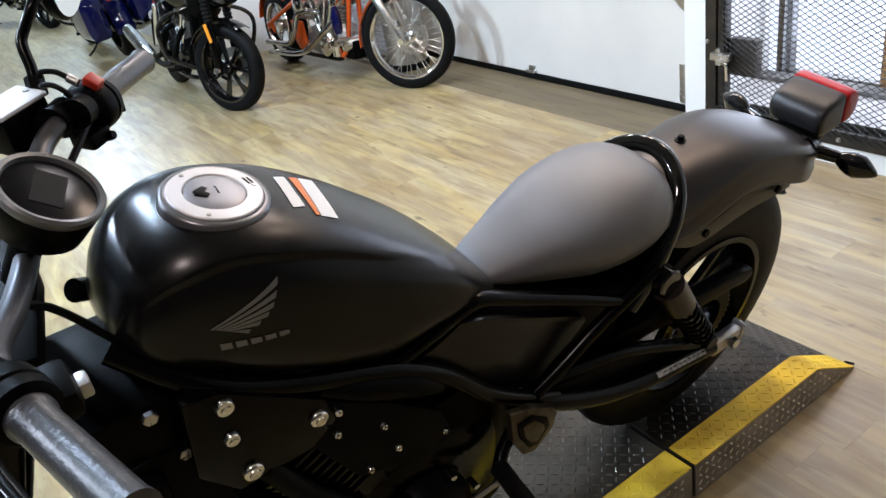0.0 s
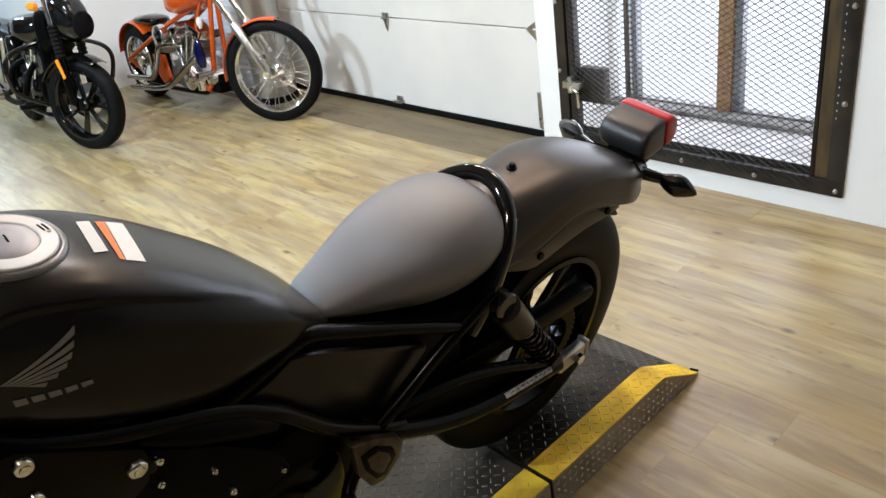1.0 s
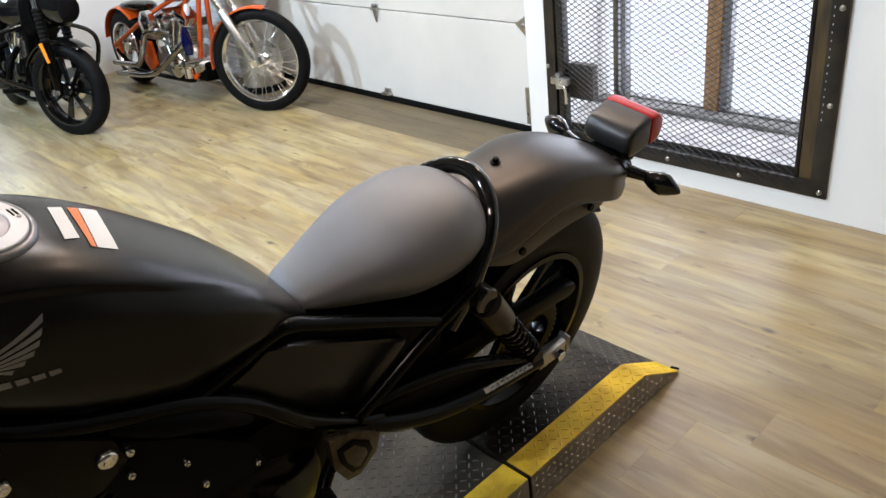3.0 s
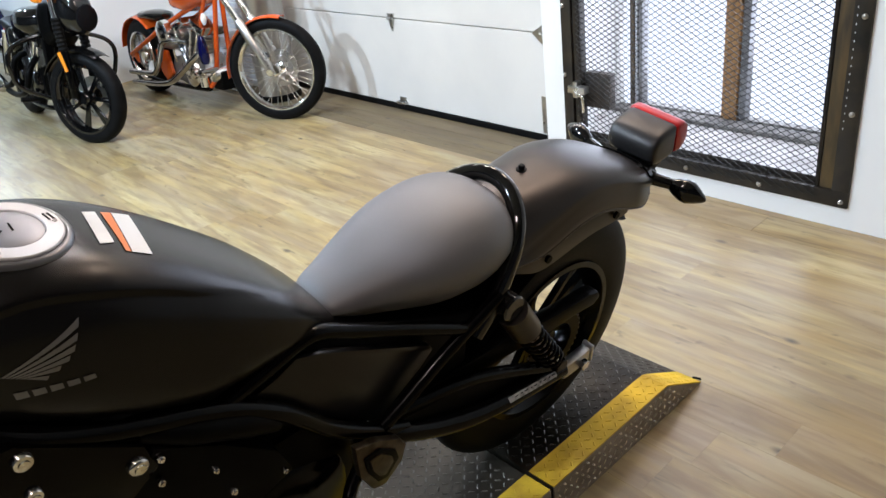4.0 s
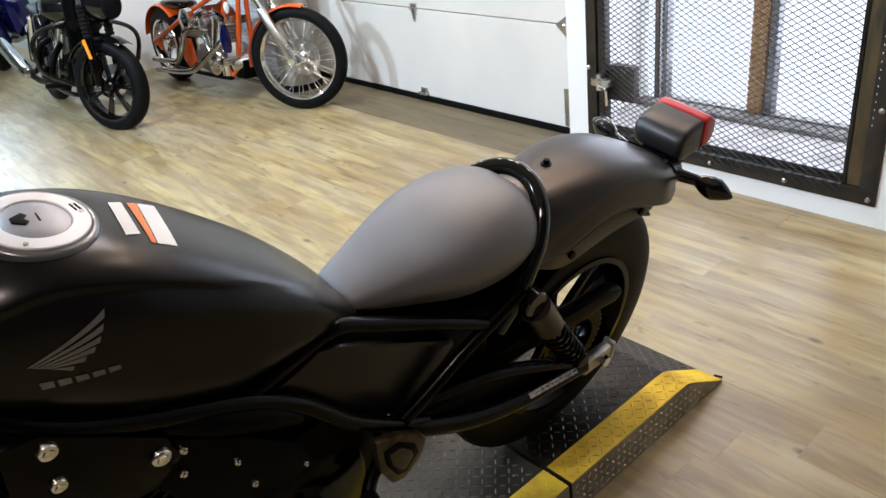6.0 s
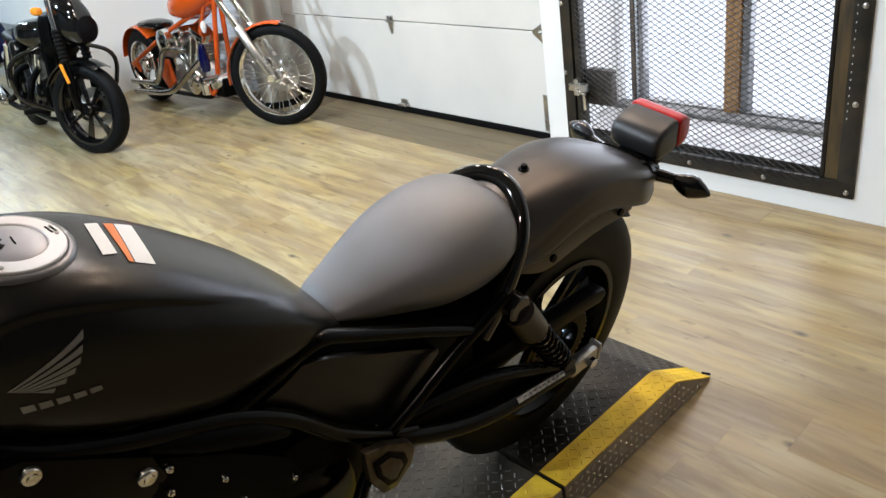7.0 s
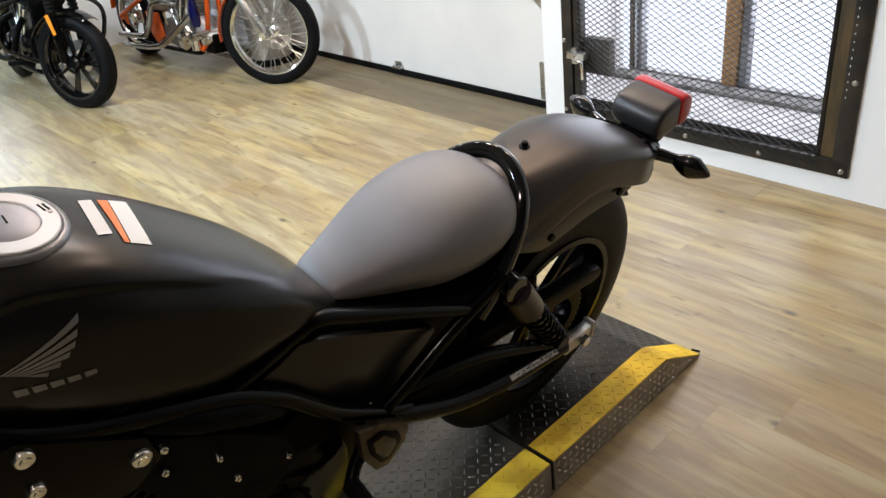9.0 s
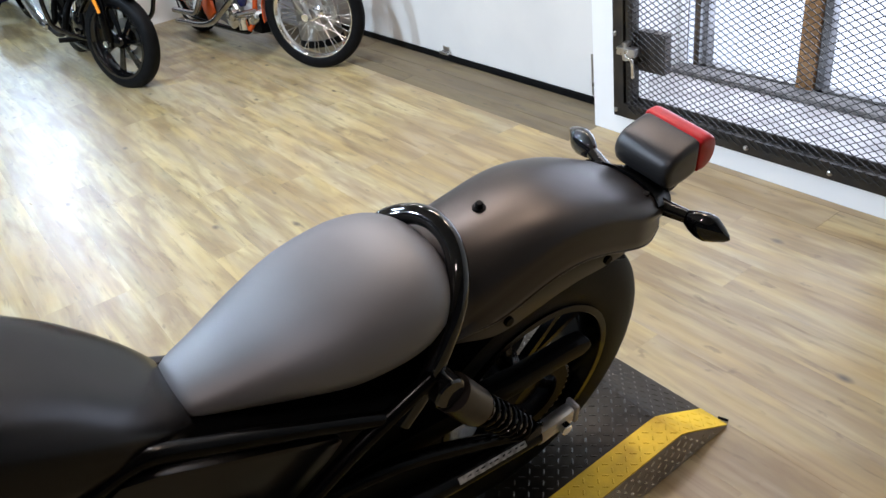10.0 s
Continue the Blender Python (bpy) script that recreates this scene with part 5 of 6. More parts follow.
def orange_chopper():
    m = pose(2.35, 5.90, 0.0, 0, 0, -86.2) @ pose(0, 0, 0, -5, 0, 0)
    b = thing("chopper_motorcycle", "orange chopper motorcycle with chrome engine and wire front wheel", "motorcycle", m)
    cast_wheel(b, pose(0, 0, 0.28), 0.28, 0.17, 0.18, 5, M["chrome"], 0.12)
    part("rear_fender", arc_shell((0.0, 0, 0.28), 0.284, 0.092, 42, -80, n=30, crown=0.02, hw_end=0.9), M["orange"], b, "orange rear fender")
    part("seat", body_loft([(0.04, 0.575, 0.04, 0.015), (0.07, 0.58, 0.08, 0.032), (0.20, 0.585, 0.09, 0.038), (0.32, 0.58, 0.08, 0.034), (0.36, 0.585, 0.04, 0.015)]), M["gloss"], b, "black leather solo seat")
    for s in (1, -1):
        part("frame_rail", tube([(-0.05, s * 0.125, 0.30), (0.25, s * 0.11, 0.43), (0.48, s * 0.10, 0.53), (0.71, s * 0.085, 0.615), (0.88, s * 0.06, 0.68), (1.08, s * 0.03, 0.76)], 0.0165, n=12), M["orange"], b, "orange frame tube")
        part("frame_rail", tube([(0.97, s * 0.09, 0.15), (1.01, s * 0.075, 0.20), (1.03, s * 0.06, 0.28), (1.06, s * 0.04, 0.50), (1.11, s * 0.02, 0.80)], 0.0165, n=12), M["orange"], b, "orange frame tube")
        part("lower_rail", tube([(-0.02, s * 0.125, 0.27), (0.15, s * 0.125, 0.16), (0.40, s * 0.11, 0.13), (0.90, s * 0.10, 0.13), (0.97, s * 0.09, 0.15)], 0.0165, n=12), M["black"], b, "black lower frame tube")
        part("axle_plate", box(-0.06, 0.05, s * 0.125 - 0.006, s * 0.125 + 0.006, 0.245, 0.315, 0.004), M["orange"], b)
    part("seat_post", tube([(0.71, -0.07, 0.13), (0.746, -0.065, 0.252), (0.855, -0.06, 0.467), (1.04, -0.05, 0.77)], 0.014, n=12), M["orange"], b, "orange frame tube")
    part("oil_tank", body_loft([(0.33, 0.44, 0.05, 0.05), (0.36, 0.44, 0.10, 0.08), (0.52, 0.45, 0.11, 0.09), (0.58, 0.45, 0.06, 0.06)], p=3.2), M["alu"], b, "grey oil tank")
    part("side_strut", slab([(0.30, 0.36), (0.46, 0.36), (0.50, 0.20), (0.40, 0.14), (0.34, 0.20)], "XZ", -0.11, -0.085, 0.008), M["orange"], b, "orange strut panel")
    part("fuel_tank", body_loft([(0.60, 0.71, 0.03, 0.03), (0.64, 0.72, 0.11, 0.075), (0.80, 0.745, 0.15, 0.11), (0.98, 0.80, 0.135, 0.105), (1.10, 0.84, 0.08, 0.07), (1.15, 0.86, 0.03, 0.03)], p=2.6), M["orange"], b, "orange fuel tank")
    v_twin(b, 0.77, 0.235, 1.08, M["steel"], M["steel"], M["chrome"])
    part("carburettor", lathe([(0.0005, -0.15), (0.03, -0.15), (0.034, -0.13), (0.03, -0.09), (0.022, -0.07)], "Y", (0.77, 0, 0.50), 20), M["steel"], b, "steel carburettor")
    part("ignition_cover", lathe([(0.0005, -0.150), (0.03, -0.149), (0.042, -0.142), (0.045, -0.12)], "Y", (0.84, 0, 0.24), 24), M["chrome"], b, "chrome ignition cover")
    part("oil_line", tube([(0.62, -0.12, 0.30), (0.66, -0.15, 0.38), (0.72, -0.15, 0.40), (0.80, -0.14, 0.36)], 0.007, n=8), M["chrome"], b, "braided oil line")
    part("oil_filter", lathe([(0.0005, 0.0), (0.034, 0.004), (0.036, 0.07), (0.03, 0.078), (0.0005, 0.078)], "Z", (0.94, -0.11, 0.15), 20), M["chrome"], b, "chrome oil filter")
    part("gear_lever", rod((0.88, -0.13, 0.22), (1.06, -0.14, 0.25), 0.007, n=8), M["chrome"], b, "chrome linkage rod")
    part("air_cleaner", lathe([(0.0005, -0.20), (0.055, -0.198), (0.075, -0.185), (0.078, -0.14), (0.05, -0.12)], "Y", (0.60, 0, 0.51), 28), M["chrome"], b, "chrome air cleaner")
    part("primary_cover", body_loft([(0.42, 0.22, 0.04, 0.05), (0.45, 0.22, 0.06, 0.09), (0.62, 0.22, 0.07, 0.10), (0.70, 0.22, 0.05, 0.08)], p=3), M["alu"], b, "polished gearbox")
    pipe_set(b, [[(0.76, -0.10, 0.44), (0.68, -0.16, 0.455), (0.57, -0.18, 0.43), (0.485, -0.185, 0.30), (0.40, -0.19, 0.215), (0.30, -0.19, 0.20), (0.0, -0.18, 0.187)],
                 [(0.98, -0.09, 0.43), (1.02, -0.14, 0.41), (0.93, -0.18, 0.335), (0.67, -0.19, 0.19), (0.49, -0.195, 0.145), (0.30, -0.195, 0.13), (0.04, -0.19, 0.115)]], 0.0205, M["pipe"], "chrome exhaust pipe")
    part("front_pulley", lathe([(0.0005, -0.10), (0.045, -0.10), (0.05, -0.08), (0.05, 0.10), (0.0005, 0.10)], "Y", (1.03, 0, 0.235), 24), M["chrome"], b, "chrome motor cover")
    part("forward_peg", rod((1.06, -0.08, 0.28), (1.12, -0.24, 0.29), 0.016, n=12), M["chrome"], b, "chrome forward footpeg")
    part("crank_block", box(0.96, 1.09, -0.07, 0.07, 0.13, 0.26, 0.02), M["matte_black"], b)
    part("side_stand", tube([(0.70, 0.10, 0.12), (0.72, 0.2, 0.05), (0.73, 0.27, 0.015)], 0.011, n=10), M["chrome"], b)
    part("hanging_rag",
         rings([[(1.09 + 0.04 * w * math.sin(a) + 0.008 * math.sin(3 * a + j), -0.17 + 0.03 * w * math.cos(a), 0.51 - j * 0.036) for a in (2 * math.pi * q / 14 for q in range(14))] for j, w in enumerate((0.3, 0.7, 1.0, 1.15, 1.05, 0.6))]), M["blue"], b, "deep blue cloth hanging beside the engine")
    part("white_tag", rings([[(1.15 + 0.017 * w * math.sin(a), -0.16 + 0.02 * w * math.cos(a), 0.655 - j * 0.018) for a in (2 * math.pi * q / 12 for q in range(12))] for j, w in enumerate((0.4, 0.9, 1.0, 0.8, 0.4))]), M["white"], b, "white tag")
    # steered front end
    fm = pose(1.655, 0, 0.316) @ pose(0, 0, 0, 0, 0, 31)
    wire_wheel(b, fm, 0.318, 0.088, 0.258)
    part("front_fender", arc_shell((0, 0, 0), 0.322, 0.050, 13, -98, n=26, crown=0.014, hw_end=0.95), M["orange"], b, "orange front fender", m=fm)
    for s in (1, -1):
        top = Vector((-0.37, s * 0.085, 0.66))
        bot = Vector((0.0, s * 0.085, 0.0))
        part("fork_slider", tube([bot + Vector((0.01, 0, -0.02)), bot.lerp(top, 0.06), bot.lerp(top, 0.46), bot.lerp(top, 0.48)], [0.016, 0.029, 0.028, 0.022], n=14, smooth=False), M["steel"], b, "polished fork slider", m=fm)
        part("fork_tube", tube([bot.lerp(top, 0.45), top], 0.019, n=14, smooth=False), M["chrome"], b, "chrome fork tube", m=fm)
        part("axle_nut", disc("Y", (0, s * 0.10, 0), 0.022, 0.0, s * 0.02, 16), M["chrome"], b, m=fm)
    part("fork_yoke", slab([(-0.28, -0.11), (-0.21, -0.11), (-0.21, 0.11), (-0.28, 0.11)], "XY", 0.48, 0.51, 0.01), M["chrome"], b, "chrome fork yoke", m=fm)
    part("brake_disc", lathe([(0.08, 0.058), (0.115, 0.058), (0.115, 0.062), (0.08, 0.062)], "Y", (0, 0, 0), 32, closed=True), M["steel"], b, "steel brake disc", m=fm)
    part("brake_caliper", box(-0.13, -0.06, 0.045, 0.085, 0.03, 0.10, 0.012), M["chrome"], b, m=fm)
    return b


orange_chopper()


def cruiser(name, label, m, paint, bags, steer, bright, pipes, base=1.27, r=0.285, lean=-9):
    b = thing(name, label, "motorcycle", m @ pose(0, 0, 0, lean, 0, 0))
    cast_wheel(b, pose(0, 0, r), r, 0.14, 0.20, 7, M["black"], 0.07)
    part("rear_fender", arc_shell((0, 0, r), r + 0.02, 0.09, 40, -95, crown=0.03), paint, b, "painted rear fender")
    part("seat", body_loft([(-0.15, 0.66, 0.04, 0.02), (-0.10, 0.66, 0.10, 0.045), (0.15, 0.64, 0.13, 0.05), (0.36, 0.63, 0.12, 0.05), (0.46, 0.66, 0.06, 0.03)]), M["matte_black"], b, "black seat")
    part("fuel_tank", body_loft([(0.40, 0.70, 0.05, 0.04), (0.44, 0.705, 0.13, 0.08), (0.58, 0.715, 0.185, 0.10), (0.76, 0.725, 0.175, 0.10), (0.88, 0.735, 0.11, 0.075), (0.93, 0.74, 0.03, 0.03)], p=2.7), paint, b, "glossy painted fuel tank")
    v_twin(b, 0.60, 0.32, 1.0, M["matte_black"], M["alu"], bright)
    part("air_cleaner", lathe([(0.0005, -0.215), (0.06, -0.212), (0.08, -0.195), (0.083, -0.15), (0.05, -0.12)], "Y", (0.56, 0, 0.60), 30), bright, b, "round air cleaner")
    part("radiator", box(0.86, 0.93, -0.10, 0.10, 0.20, 0.70, 0.02), M["matte_black"], b, "black down-tube cover")
    part("frame_neck", body_loft([(0.82, 0.76, 0.04, 0.06), (0.88, 0.73, 0.10, 0.14), (0.98, 0.73, 0.12, 0.15), (1.06, 0.76, 0.08, 0.12)], p=3), M["matte_black"], b, "black steering neck cover")
    part("gearbox", body_loft([(0.20, 0.30, 0.05, 0.06), (0.24, 0.30, 0.09, 0.10), (0.42, 0.30, 0.09, 0.11), (0.48, 0.30, 0.06, 0.08)], p=3), M["matte_black"], b, "black gearbox")
    pipe_set(b, [[(0.68, -0.09, 0.50), (0.76, -0.17, 0.42), (0.70, -0.20, 0.28), (0.45, -0.20, 0.22), (0.20, -0.20, 0.22)], [(0.45, -0.09, 0.50), (0.42, -0.17, 0.45), (0.36, -0.19, 0.30), (0.20, -0.20, 0.25)]], 0.02, pipes, "exhaust pipe")
    part("silencer", tube([(0.10, -0.20, 0.225), (0.06, -0.20, 0.228), (-0.10, -0.205, 0.26), (-0.55, -0.21, 0.36), (-0.57, -0.21, 0.365)], [0.02, 0.046, 0.053, 0.053, 0.042], n=20), M["pipe"], b, "dull chrome silencer")
    for s in (1, -1):
        part("shock", tube([(0.02, s * 0.13, 0.30), (0.14, s * 0.13, 0.62)], 0.024, n=14, smooth=False), M["chrome"], b, "chrome rear shock")
        part("frame_rail", tube([(0.0, s * 0.11, r), (0.25, s * 0.11, 0.18), (0.80, s * 0.10, 0.17), (0.90, s * 0.06, 0.26), (0.98, s * 0.03, 0.82)], 0.016, n=12), M["black"], b, "black frame tube")
        part("crash_bar", tube([(0.95, s * 0.04, 0.665), (0.95, s * 0.17, 0.645), (0.95, s * 0.28, 0.605), (0.95, s * 0.33, 0.54), (0.95, s * 0.325, 0.44), (0.94, s * 0.28, 0.34), (0.93, s * 0.08, 0.24)], 0.0145, n=12), M["gloss"], b, "black tubular crash bar")
        part("footpeg", rod((0.72, s * 0.11, 0.22), (0.73, s * 0.25, 0.23), 0.016, n=12), M["rubber"], b, "black footpeg")
        if bags:
            part("saddlebag", body_loft([(-0.42, 0.46, 0.05, 0.14), (-0.38, 0.46, 0.10, 0.19), (0.0, 0.46, 0.11, 0.20), (0.14, 0.45, 0.09, 0.17), (0.18, 0.44, 0.04, 0.12)], p=4), paint, b, "glossy hard saddlebag", m=pose(0, s * 0.24, 0))
    part("side_stand", tube([(0.45, 0.10, 0.18), (0.47, 0.2, 0.08), (0.48, 0.27, 0.035)], 0.011, n=10), M["black"], b)
    part("tail_lamp", box(-0.27, -0.21, -0.05, 0.05, 0.56, 0.62, 0.012), M["red"], b, "red tail lamp")
    fm = pose(base, 0.014, r) @ pose(0, 0, 0, 0, 0, steer)
    fw = cast_wheel(b, fm, r + 0.004, 0.115, 0.222, 7, M["gloss"], 0.075, M["steel"])
    part("brake_disc", lathe([(0.07, 0.052), (0.13, 0.052), (0.13, 0.057), (0.07, 0.057)], "Y", (0, 0, 0), 36, closed=True), M["steel"], fw, "steel brake disc")
    part("front_fender", arc_shell((0, 0, 0), r + 0.018, 0.068, 32, -62, crown=0.022), paint, b, "glossy front fender", m=fm)
    for s in (1, -1):
        bot, top = Vector((0, s * 0.09, 0)), Vector((-0.075, s * 0.09, 0.60))
        part("fork_slider", tube([bot + Vector((0, 0, -0.03)), bot.lerp(top, 0.05), bot.lerp(top, 0.5)], [0.015, 0.027, 0.025], n=14, smooth=False), M["black"], b, "black fork slider", m=fm)
        rad = [0.031 if k % 2 else 0.024 for k in range(17)]
        part("fork_gaiter", tube([bot.lerp(top, 0.5 + 0.33 * k / 16) for k in range(17)], rad, n=16, smooth=False), M["rubber"], b, "ribbed rubber fork gaiter", m=fm)
        part("fork_tube", tube([bot.lerp(top, 0.8), top.lerp(bot, -0.12)], 0.019, n=12, smooth=False), M["chrome"], b, "chrome fork tube", m=fm)
        c = bot.lerp(top, 0.40)
        part("side_reflector", slab([(-0.011, -0.062), (0.011, -0.062), (0.013, 0.06), (-0.013, 0.06)], "XZ", s * 0.026, s * 0.034, 0.003), M["amber"], b, "amber side reflector", m=fm @ Matrix.Translation(c) @ pose(0, 0, 0, 0, -20, 0))
        part("axle_cap", disc("Y", (0, s * 0.108, 0), 0.02, 0.0, s * 0.016, 16), M["chrome"], b, m=fm)
        part("indicator", lathe([(0.0005, -0.03), (0.022, -0.025), (0.026, 0.0), (0.022, 0.025), (0.0005, 0.03)], "X", (-0.12, s * 0.15, 0.61), 18), M["amber"], b, "amber indicator", m=fm)
    part("headlamp_cowl", body_loft([(-0.12, 0.60, 0.06, 0.10), (-0.08, 0.575, 0.095, 0.165), (0.0, 0.55, 0.10, 0.165), (0.07, 0.515, 0.085, 0.12), (0.10, 0.50, 0.065, 0.08)], p=2.3), paint, b, "glossy headlamp cowl", m=fm)
    part("headlamp_glass", lathe([(0.0005, 0.012), (0.05, 0.008), (0.078, 0.0), (0.082, -0.012), (0.07, -0.02)], "X", (0.108, 0, 0.495), 28), M["glass_dark"], b, "headlamp glass", m=fm)
    part("handlebar", tube([(-0.34, -0.36, 0.80), (-0.30, -0.22, 0.84), (-0.26, -0.10, 0.80), (-0.26, 0.10, 0.80), (-0.30, 0.22, 0.84), (-0.34, 0.36, 0.80)], 0.013, n=12), M["black"], b, "black handlebar", m=fm)
    return b


cruiser("cruiser_motorcycle", "black cruiser motorcycle with a crash bar, front wheel turned", pose(1.555, 6.36, 0.0, 0, 0, -91.5), M["gloss"], False, 27, M["gloss"], M["matte_black"])
cruiser("touring_motorcycle", "deep blue touring motorcycle with hard saddlebags behind the black one", pose(1.58, 8.05, 0.0, 0, 0, 92), M["blue"], True, 12, M["chrome"], M["chrome"], lean=-4)
cruiser("distant_motorcycle", "dark motorcycle parked far back along the row", pose(1.35, 12.6, 0.0, 0, 0, -88), M["gloss"], True, 20, M["chrome"], M["chrome"])
cruiser("distant_motorcycle", "dark blue motorcycle parked far back along the row", pose(0.75, 13.6, 0.0, 0, 0, -90), M["blue"], False, 15, M["chrome"], M["chrome"])

# tall steel bin and slatted panel between the chopper and the garage door
bin_ob = thing("steel_bin", "tall brushed steel bin standing against the garage door", "bin", pose(2.735, 4.72, 0.0))
part("bin_body", lathe([(0.0005, 0.0), (0.135, 0.0), (0.14, 0.01), (0.14, 0.78), (0.135, 0.785), (0.13, 0.70), (0.0005, 0.70)], "Z", (0, 0, 0), 40), M["bin_steel"], bin_ob, "brushed steel drum")
part("bin_base", lathe([(0.141, 0.0), (0.147, 0.0), (0.147, 0.04), (0.141, 0.045)], "Z", (0, 0, 0), 40, closed=True), M["rubber"], bin_ob, "black rubber foot ring")
part("bin_lid", lathe([(0.0005, 0.86), (0.08, 0.85), (0.13, 0.82), (0.146, 0.79), (0.146, 0.775), (0.141, 0.775)], "Z", (0, 0, 0), 40), M["matte_black"], bin_ob, "black domed lid")
pan = thing("slatted_panel", "white slatted panel leaning behind the orange chopper", "panel", pose(2.80, 5.45, 0.0, 0, 0, 0) @ pose(0, 0, 0, 0, 6, 0))
part("panel_frame", box(0.0, 0.02, -0.33, 0.33, 0.0, 1.05, 0.003), M["wall"], pan)
for k in range(26):
    part("slat", box(-0.012, -0.001, -0.325, 0.325, 0.02 + k * 0.039, 0.05 + k * 0.039, 0.002, seg=1), M["slat"], pan)


# ---- floor pieces ----
def plank_material(name, tones, grey, stain, warm, gloss=0.32):
    """Printed wood: golden grain, grey-olive weathering, brown stains, knots and dust."""
    m = bpy.data.materials.new(name)
    m.use_nodes = True
    nt = m.node_tree
    b = nt.nodes["Principled BSDF"]

    def node(kind, **values):
        n = nt.nodes.new(kind)
        for k, v in values.items():
            n.inputs[k].default_value = v
        return n

    def noise(vec, stretch, scale, detail, distort=0.0):
        mp = node("ShaderNodeMapping", Scale=stretch)
        nt.links.new(vec, mp.inputs["Vector"])
        n = node("ShaderNodeTexNoise", Scale=scale, Detail=detail, Distortion=distort)
        nt.links.new(mp.outputs[0], n.inputs["Vector"])
        return n.outputs["Fac"]

    def span(value, lo, hi, to_lo=0.0, to_hi=1.0):
        n = node("ShaderNodeMapRange")
        for k, v in zip(("From Min", "From Max", "To Min", "To Max"), (lo, hi, to_lo, to_hi)):
            n.inputs[k].default_value = v
        nt.links.new(value, n.inputs["Value"])
        return n.outputs[0]

    def blend(fac, a, colour, mode="MIX"):
        n = nt.nodes.new("ShaderNodeMix")
        n.data_type, n.blend_type = "RGBA", mode
        nt.links.new(fac, n.inputs["Factor"])
        nt.links.new(a, n.inputs["A"])
        n.inputs["B"].default_value = (*colour, 1)
        return n.outputs["Result"]

    geo, info = nt.nodes.new("ShaderNodeNewGeometry"), nt.nodes.new("ShaderNodeObjectInfo")
    add = nt.nodes.new("ShaderNodeMath")
    nt.links.new(info.outputs["Random"], add.inputs[0])
    nt.links.new(geo.outputs["Random Per Island"], add.inputs[1])
    rnd = nt.nodes.new("ShaderNodeMath")
    rnd.operation = "FRACT"
    nt.links.new(add.outputs[0], rnd.inputs[0])
    off = nt.nodes.new("ShaderNodeVectorMath")
    off.operation = "SCALE"
    off.inputs[0].default_value = (13.0, 37.0, 5.0)
    nt.links.new(rnd.outputs[0], off.inputs["Scale"])
    pos = nt.nodes.new("ShaderNodeVectorMath")
    nt.links.new(geo.outputs["Position"], pos.inputs[0])
    nt.links.new(off.outputs[0], pos.inputs[1])
    own, world_pos = pos.outputs[0], geo.outputs["Position"]

    grain = noise(own, (12.0, 1.4, 1.0), 1.7, 8, 0.5)
    fine = noise(own, (55.0, 5.0, 1.0), 1.5, 5)
    tone = nt.nodes.new("ShaderNodeMath")
    tone.operation = "MULTIPLY_ADD"
    nt.links.new(rnd.outputs[0], tone.inputs[0])
    tone.inputs[1].default_value = 0.24
    nt.links.new(grain, tone.inputs[2])
    tone2 = nt.nodes.new("ShaderNodeMath")
    tone2.operation = "MULTIPLY_ADD"
    nt.links.new(fine, tone2.inputs[0])
    tone2.inputs[1].default_value = 0.34
    nt.links.new(tone.outputs[0], tone2.inputs[2])
    ramp_n = nt.nodes.new("ShaderNodeValToRGB")
    cr = ramp_n.color_ramp
    while len(cr.elements) < len(tones):
        cr.elements.new(0.5)
    for e, (p, c) in zip(cr.elements, tones):
        e.position, e.color = p, (*c, 1)
    nt.links.new(span(tone2.outputs[0], 0.33, 1.15), ramp_n.inputs["Fac"])
    col = ramp_n.outputs[0]
    # weathered grey-olive bands, then brown stains, then short dark streaks
    col = blend(span(noise(own, (4.0, 1.0, 1.0), 1.5, 6, 0.4), 0.48, 0.70, 0.0, 0.62), col, grey)
    col = blend(span(noise(own, (9.0, 1.5, 1.0), 1.3, 7, 0.6), 0.53, 0.72, 0.0, 0.62), col, stain)
    col = blend(span(noise(world_pos, (1.0, 1.0, 1.0), 0.9, 6), 0.48, 0.70, 0.0, 0.24), col, (grey[0] * 0.92, grey[1] * 0.92, grey[2] * 0.90))
    col = blend(span(noise(world_pos, (2.6, 0.8, 1.0), 1.2, 7, 0.9), 0.44, 0.62, 0.0, 0.66), col, warm)
    col = blend(span(noise(own, (30.0, 4.0, 1.0), 1.4, 4, 0.4), 0.59, 0.70, 0.0, 0.56), col, (stain[0] * 0.55, stain[1] * 0.55, stain[2] * 0.55))
    col = blend(span(noise(world_pos, (4.0, 1.8, 1.0), 1.5, 6, 0.5), 0.54, 0.70, 0.0, 0.26), col, (grey[0] * 1.25, grey[1] * 1.20, grey[2] * 1.15))
    # mauve-grey and straw-yellow patches of a hand's size
    col = blend(span(noise(own, (6.5, 1.1, 1.0), 1.7, 5, 0.3), 0.46, 0.64, 0.0, 0.52), col, (grey[0] * 1.22, grey[1] * 1.08, grey[2] * 1.12))
    col = blend(span(noise(own, (6.5, 1.0, 1.0), 1.6, 7, 0.4), 0.49, 0.68, 0.0, 0.55), col, (warm[0] * 1.75, warm[1] * 1.95, warm[2] * 2.1))
    # smoky brown smudges along the grain and fine dark flecks
    col = blend(span(noise(own, (8.0, 1.2, 1.0), 1.1, 8, 1.4), 0.49, 0.64, 0.0, 0.66), col, (stain[0] * 1.32, stain[1] * 1.24, stain[2] * 1.15))
    col = blend(span(noise(own, (3.0, 1.3, 1.0), 9.0, 3, 0.2), 0.66, 0.74, 0.0, 0.5), col, (stain[0] * 0.6, stain[1] * 0.6, stain[2] * 0.6))
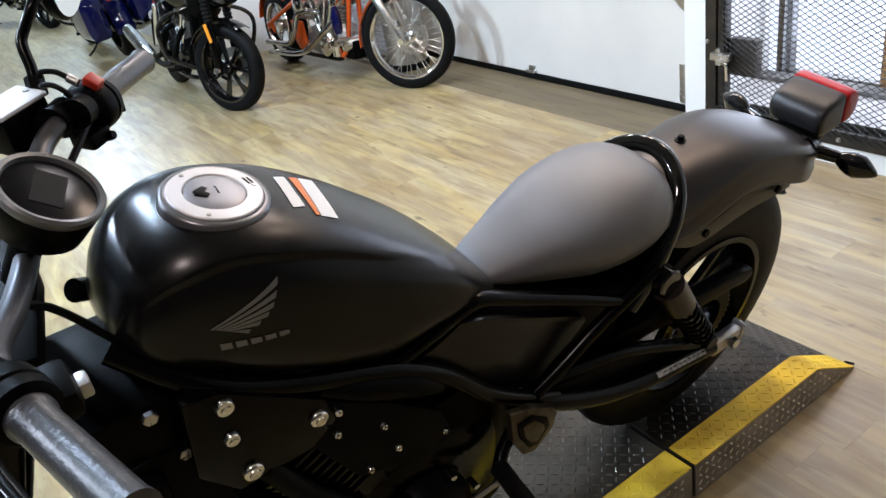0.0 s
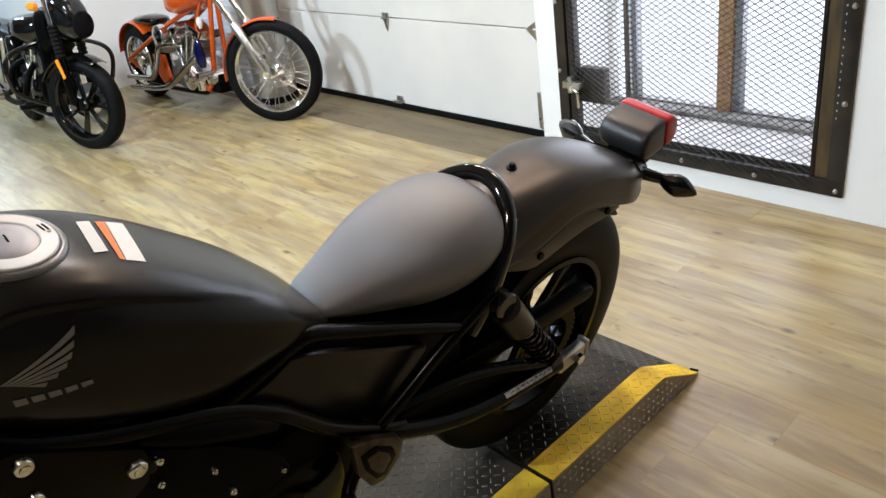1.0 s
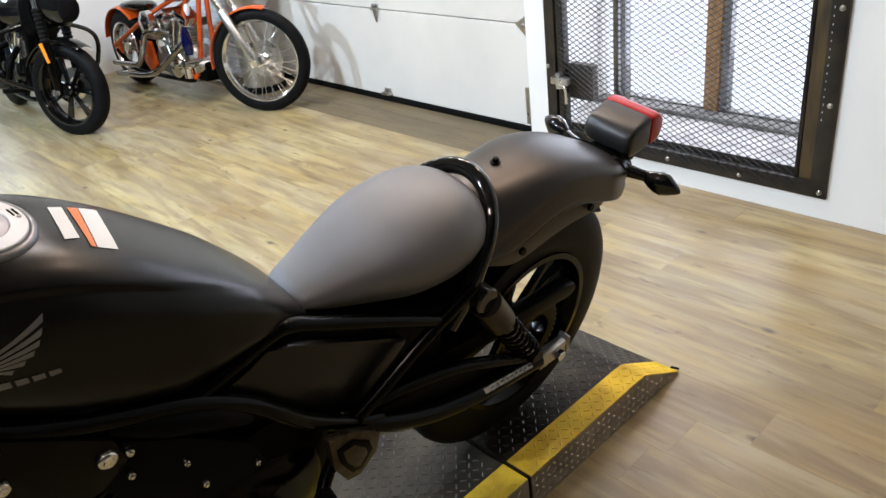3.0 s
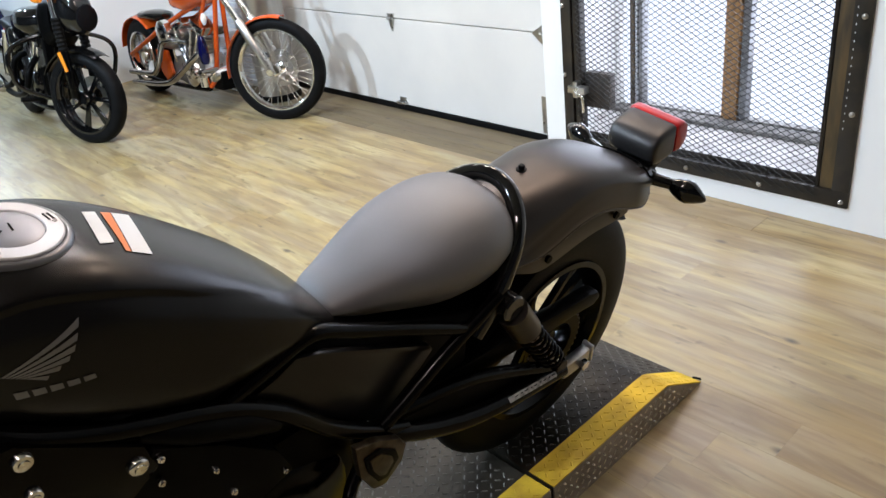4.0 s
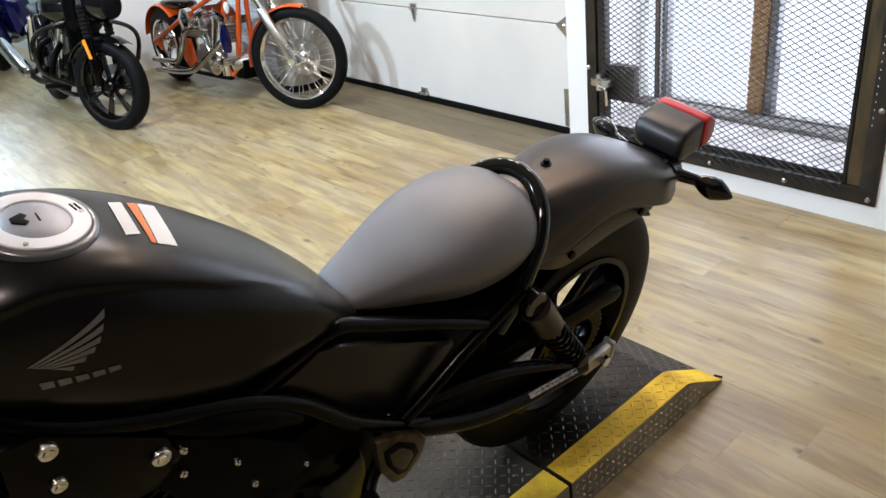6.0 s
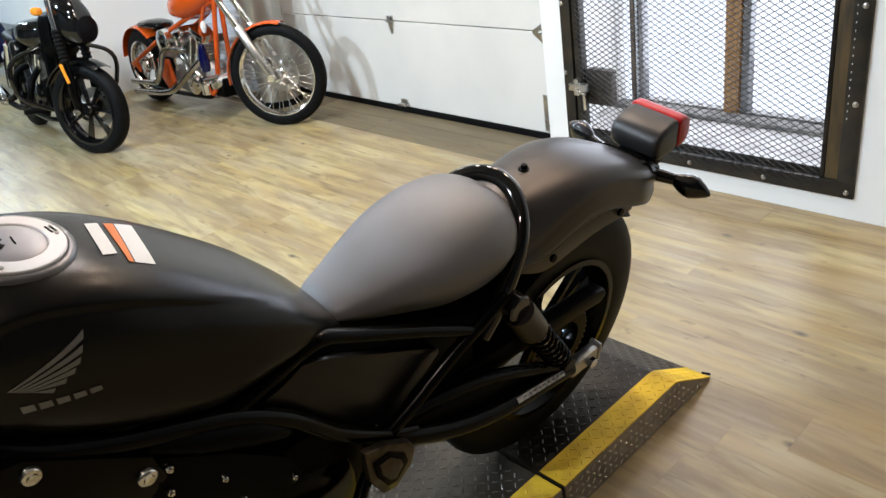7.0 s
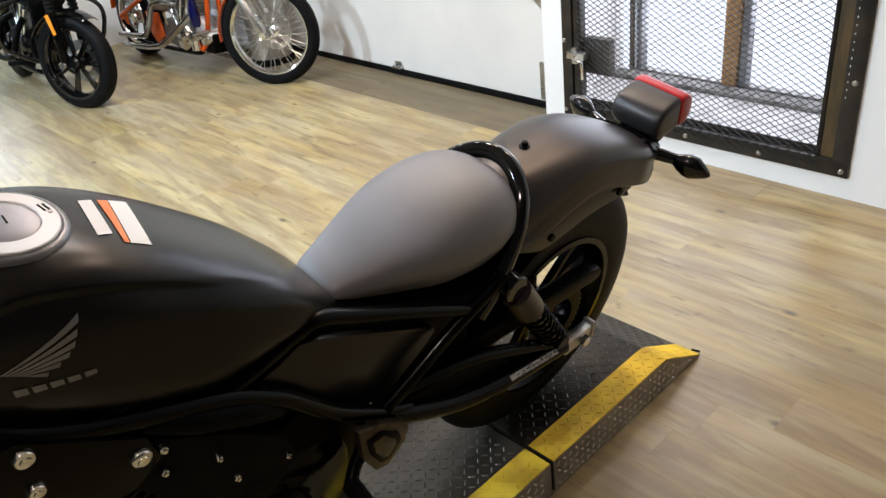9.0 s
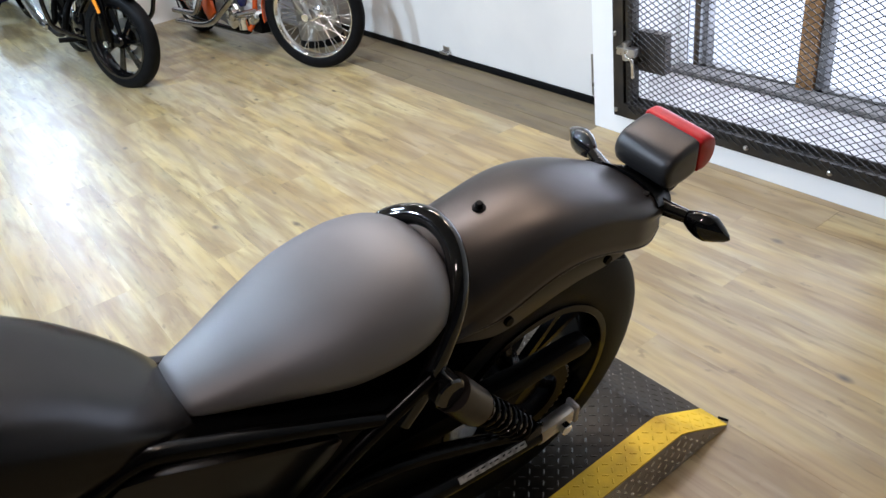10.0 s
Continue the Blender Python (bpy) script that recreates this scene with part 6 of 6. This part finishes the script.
    # narrow mauve-brown bands between straw ones
    col = blend(span(noise(own, (15.0, 1.1, 1.0), 1.5, 6, 0.5), 0.50, 0.60, 0.0, 0.42), col, (stain[0] * 1.45, stain[1] * 1.48, stain[2] * 1.7))
    col = blend(span(noise(own, (17.0, 0.9, 1.0), 1.4, 5, 0.3), 0.54, 0.66, 0.0, 0.28), col, (warm[0] * 1.7, warm[1] * 1.98, warm[2] * 2.9))
    vor = node("ShaderNodeTexVoronoi", Scale=2.4)
    mp3 = node("ShaderNodeMapping", Scale=(2.4, 1.3, 1.0))
    nt.links.new(own, mp3.inputs["Vector"])
    nt.links.new(mp3.outputs[0], vor.inputs["Vector"])
    col = blend(span(vor.outputs["Distance"], 0.025, 0.095, 0.85, 0.0), col, (0.055, 0.045, 0.032))
    b.inputs["Specular IOR Level"].default_value = 0.8
    nt.links.new(col, b.inputs["Base Color"])
    nt.links.new(span(grain, 0.2, 0.8, gloss - 0.06, gloss + 0.14), b.inputs["Roughness"])
    bp = nt.nodes.new("ShaderNodeBump")
    bp.inputs["Strength"].default_value, bp.inputs["Distance"].default_value = 0.2, 0.001
    nt.links.new(fine, bp.inputs["Height"])
    nt.links.new(bp.outputs[0], b.inputs["Normal"])
    return m


M["plank"] = plank_material("vinyl_plank", [(0.10, (0.132, 0.090, 0.036)), (0.36, (0.268, 0.206, 0.088)), (0.58, (0.385, 0.312, 0.150)), (0.85, (0.480, 0.408, 0.222))], (0.275, 0.255, 0.170), (0.138, 0.098, 0.046), (0.255, 0.170, 0.058))
M["old_plank"] = plank_material("old_plywood", [(0.0, (0.075, 0.058, 0.028)), (0.4, (0.125, 0.097, 0.047)), (0.7, (0.165, 0.130, 0.064)), (1.0, (0.21, 0.172, 0.09))], (0.12, 0.105, 0.058), (0.064, 0.049, 0.027), (0.092, 0.067, 0.029), 0.6)


def plank_data(w, length, g=0.0002):
    bm = box(-w / 2 + g / 2, w / 2 - g / 2, -length / 2 + g / 2, length / 2 - g / 2, -0.005, 0.0, 0)
    top = [e for e in bm.edges if all(v.co.z > -0.001 for v in e.verts)]
    bmesh.ops.bevel(bm, geom=top, offset=0.00015, segments=1, affect="EDGES")
    me = bpy.data.meshes.new("plank")
    bm.to_mesh(me)
    bm.free()
    me.materials.append(M["plank"])
    return me


PW, PL, STRIP_X = 0.152, 1.22, 2.60
shared = plank_data(PW, PL)
far_verts, far_faces = [], []
rng = random.Random(4)
cols = int((STRIP_X - WEST_X) / PW) + 1
for i in range(cols):
    xc = STRIP_X - PW / 2 - i * PW
    y = SOUTH_Y - rng.random() * PL
    while y < BACK_Y:
        yc = y + PL / 2
        if -0.2 < xc and -0.6 < yc < 7.4:
            ob = new("plank", shared)
            ob.location = (xc, yc, 0)
            ob.parent = floor
        else:
            k = len(far_verts)
            g = 0.0008
            x0, x1, y0, y1 = max(xc - PW / 2 + g, WEST_X - 0.1), xc + PW / 2 - g, max(y, SOUTH_Y) + g, min(y + PL, BACK_Y) - g
            far_verts += [(x0, y0, 0), (x1, y0, 0), (x1, y1, 0), (x0, y1, 0), (x0, y0, -0.005), (x1, y0, -0.005), (x1, y1, -0.005), (x0, y1, -0.005)]
            far_faces += [(k, k + 1, k + 2, k + 3), (k, k + 4, k + 5, k + 1), (k + 1, k + 5, k + 6, k + 2), (k + 2, k + 6, k + 7, k + 3), (k + 3, k + 7, k + 4, k)]
        y += PL
me = bpy.data.meshes.new("far_planks")
me.from_pydata(far_verts, [], far_faces)
add_mesh("far_planks", me, M["plank"], floor, kind="stuff")
# planks beside the east wall, and the old bare strip before the garage door
for i in range(2):
    xc = STRIP_X + PW / 2 + i * PW
    y = SOUTH_Y - rng.random() * PL
    while y < CORNER_Y - 0.02:
        if y > -9:
            y0 = max(y, SOUTH_Y)
            y1 = min(y + PL, CORNER_Y - 0.02)
            x1 = min(xc + PW / 2, WALL_X - 0.001)
            bm = box(xc - PW / 2 + 0.0006, x1 - 0.0006, y0 + 0.0006, y1 - 0.0006, -0.005, 0.0)
            part("plank", bm, M["plank"], floor, smooth=False)
        y += PL
for k, (x0, x1) in enumerate(((STRIP_X, 2.70), (2.70, 2.82), (2.82, DOOR_X + 0.05))):
    y = CORNER_Y - 0.02
    while y < 6.49:
        y1 = min(y + 1.3 + 0.37 * ((k * 7 + int(y * 3)) % 3), 6.49)
        bm = box(x0 + 0.0008, x1 - 0.0008, y + 0.0008, y1 - 0.0008, -0.005, -0.0015)
        part("old_board", bm, M["old_plank"], floor, smooth=False)
        y = y1
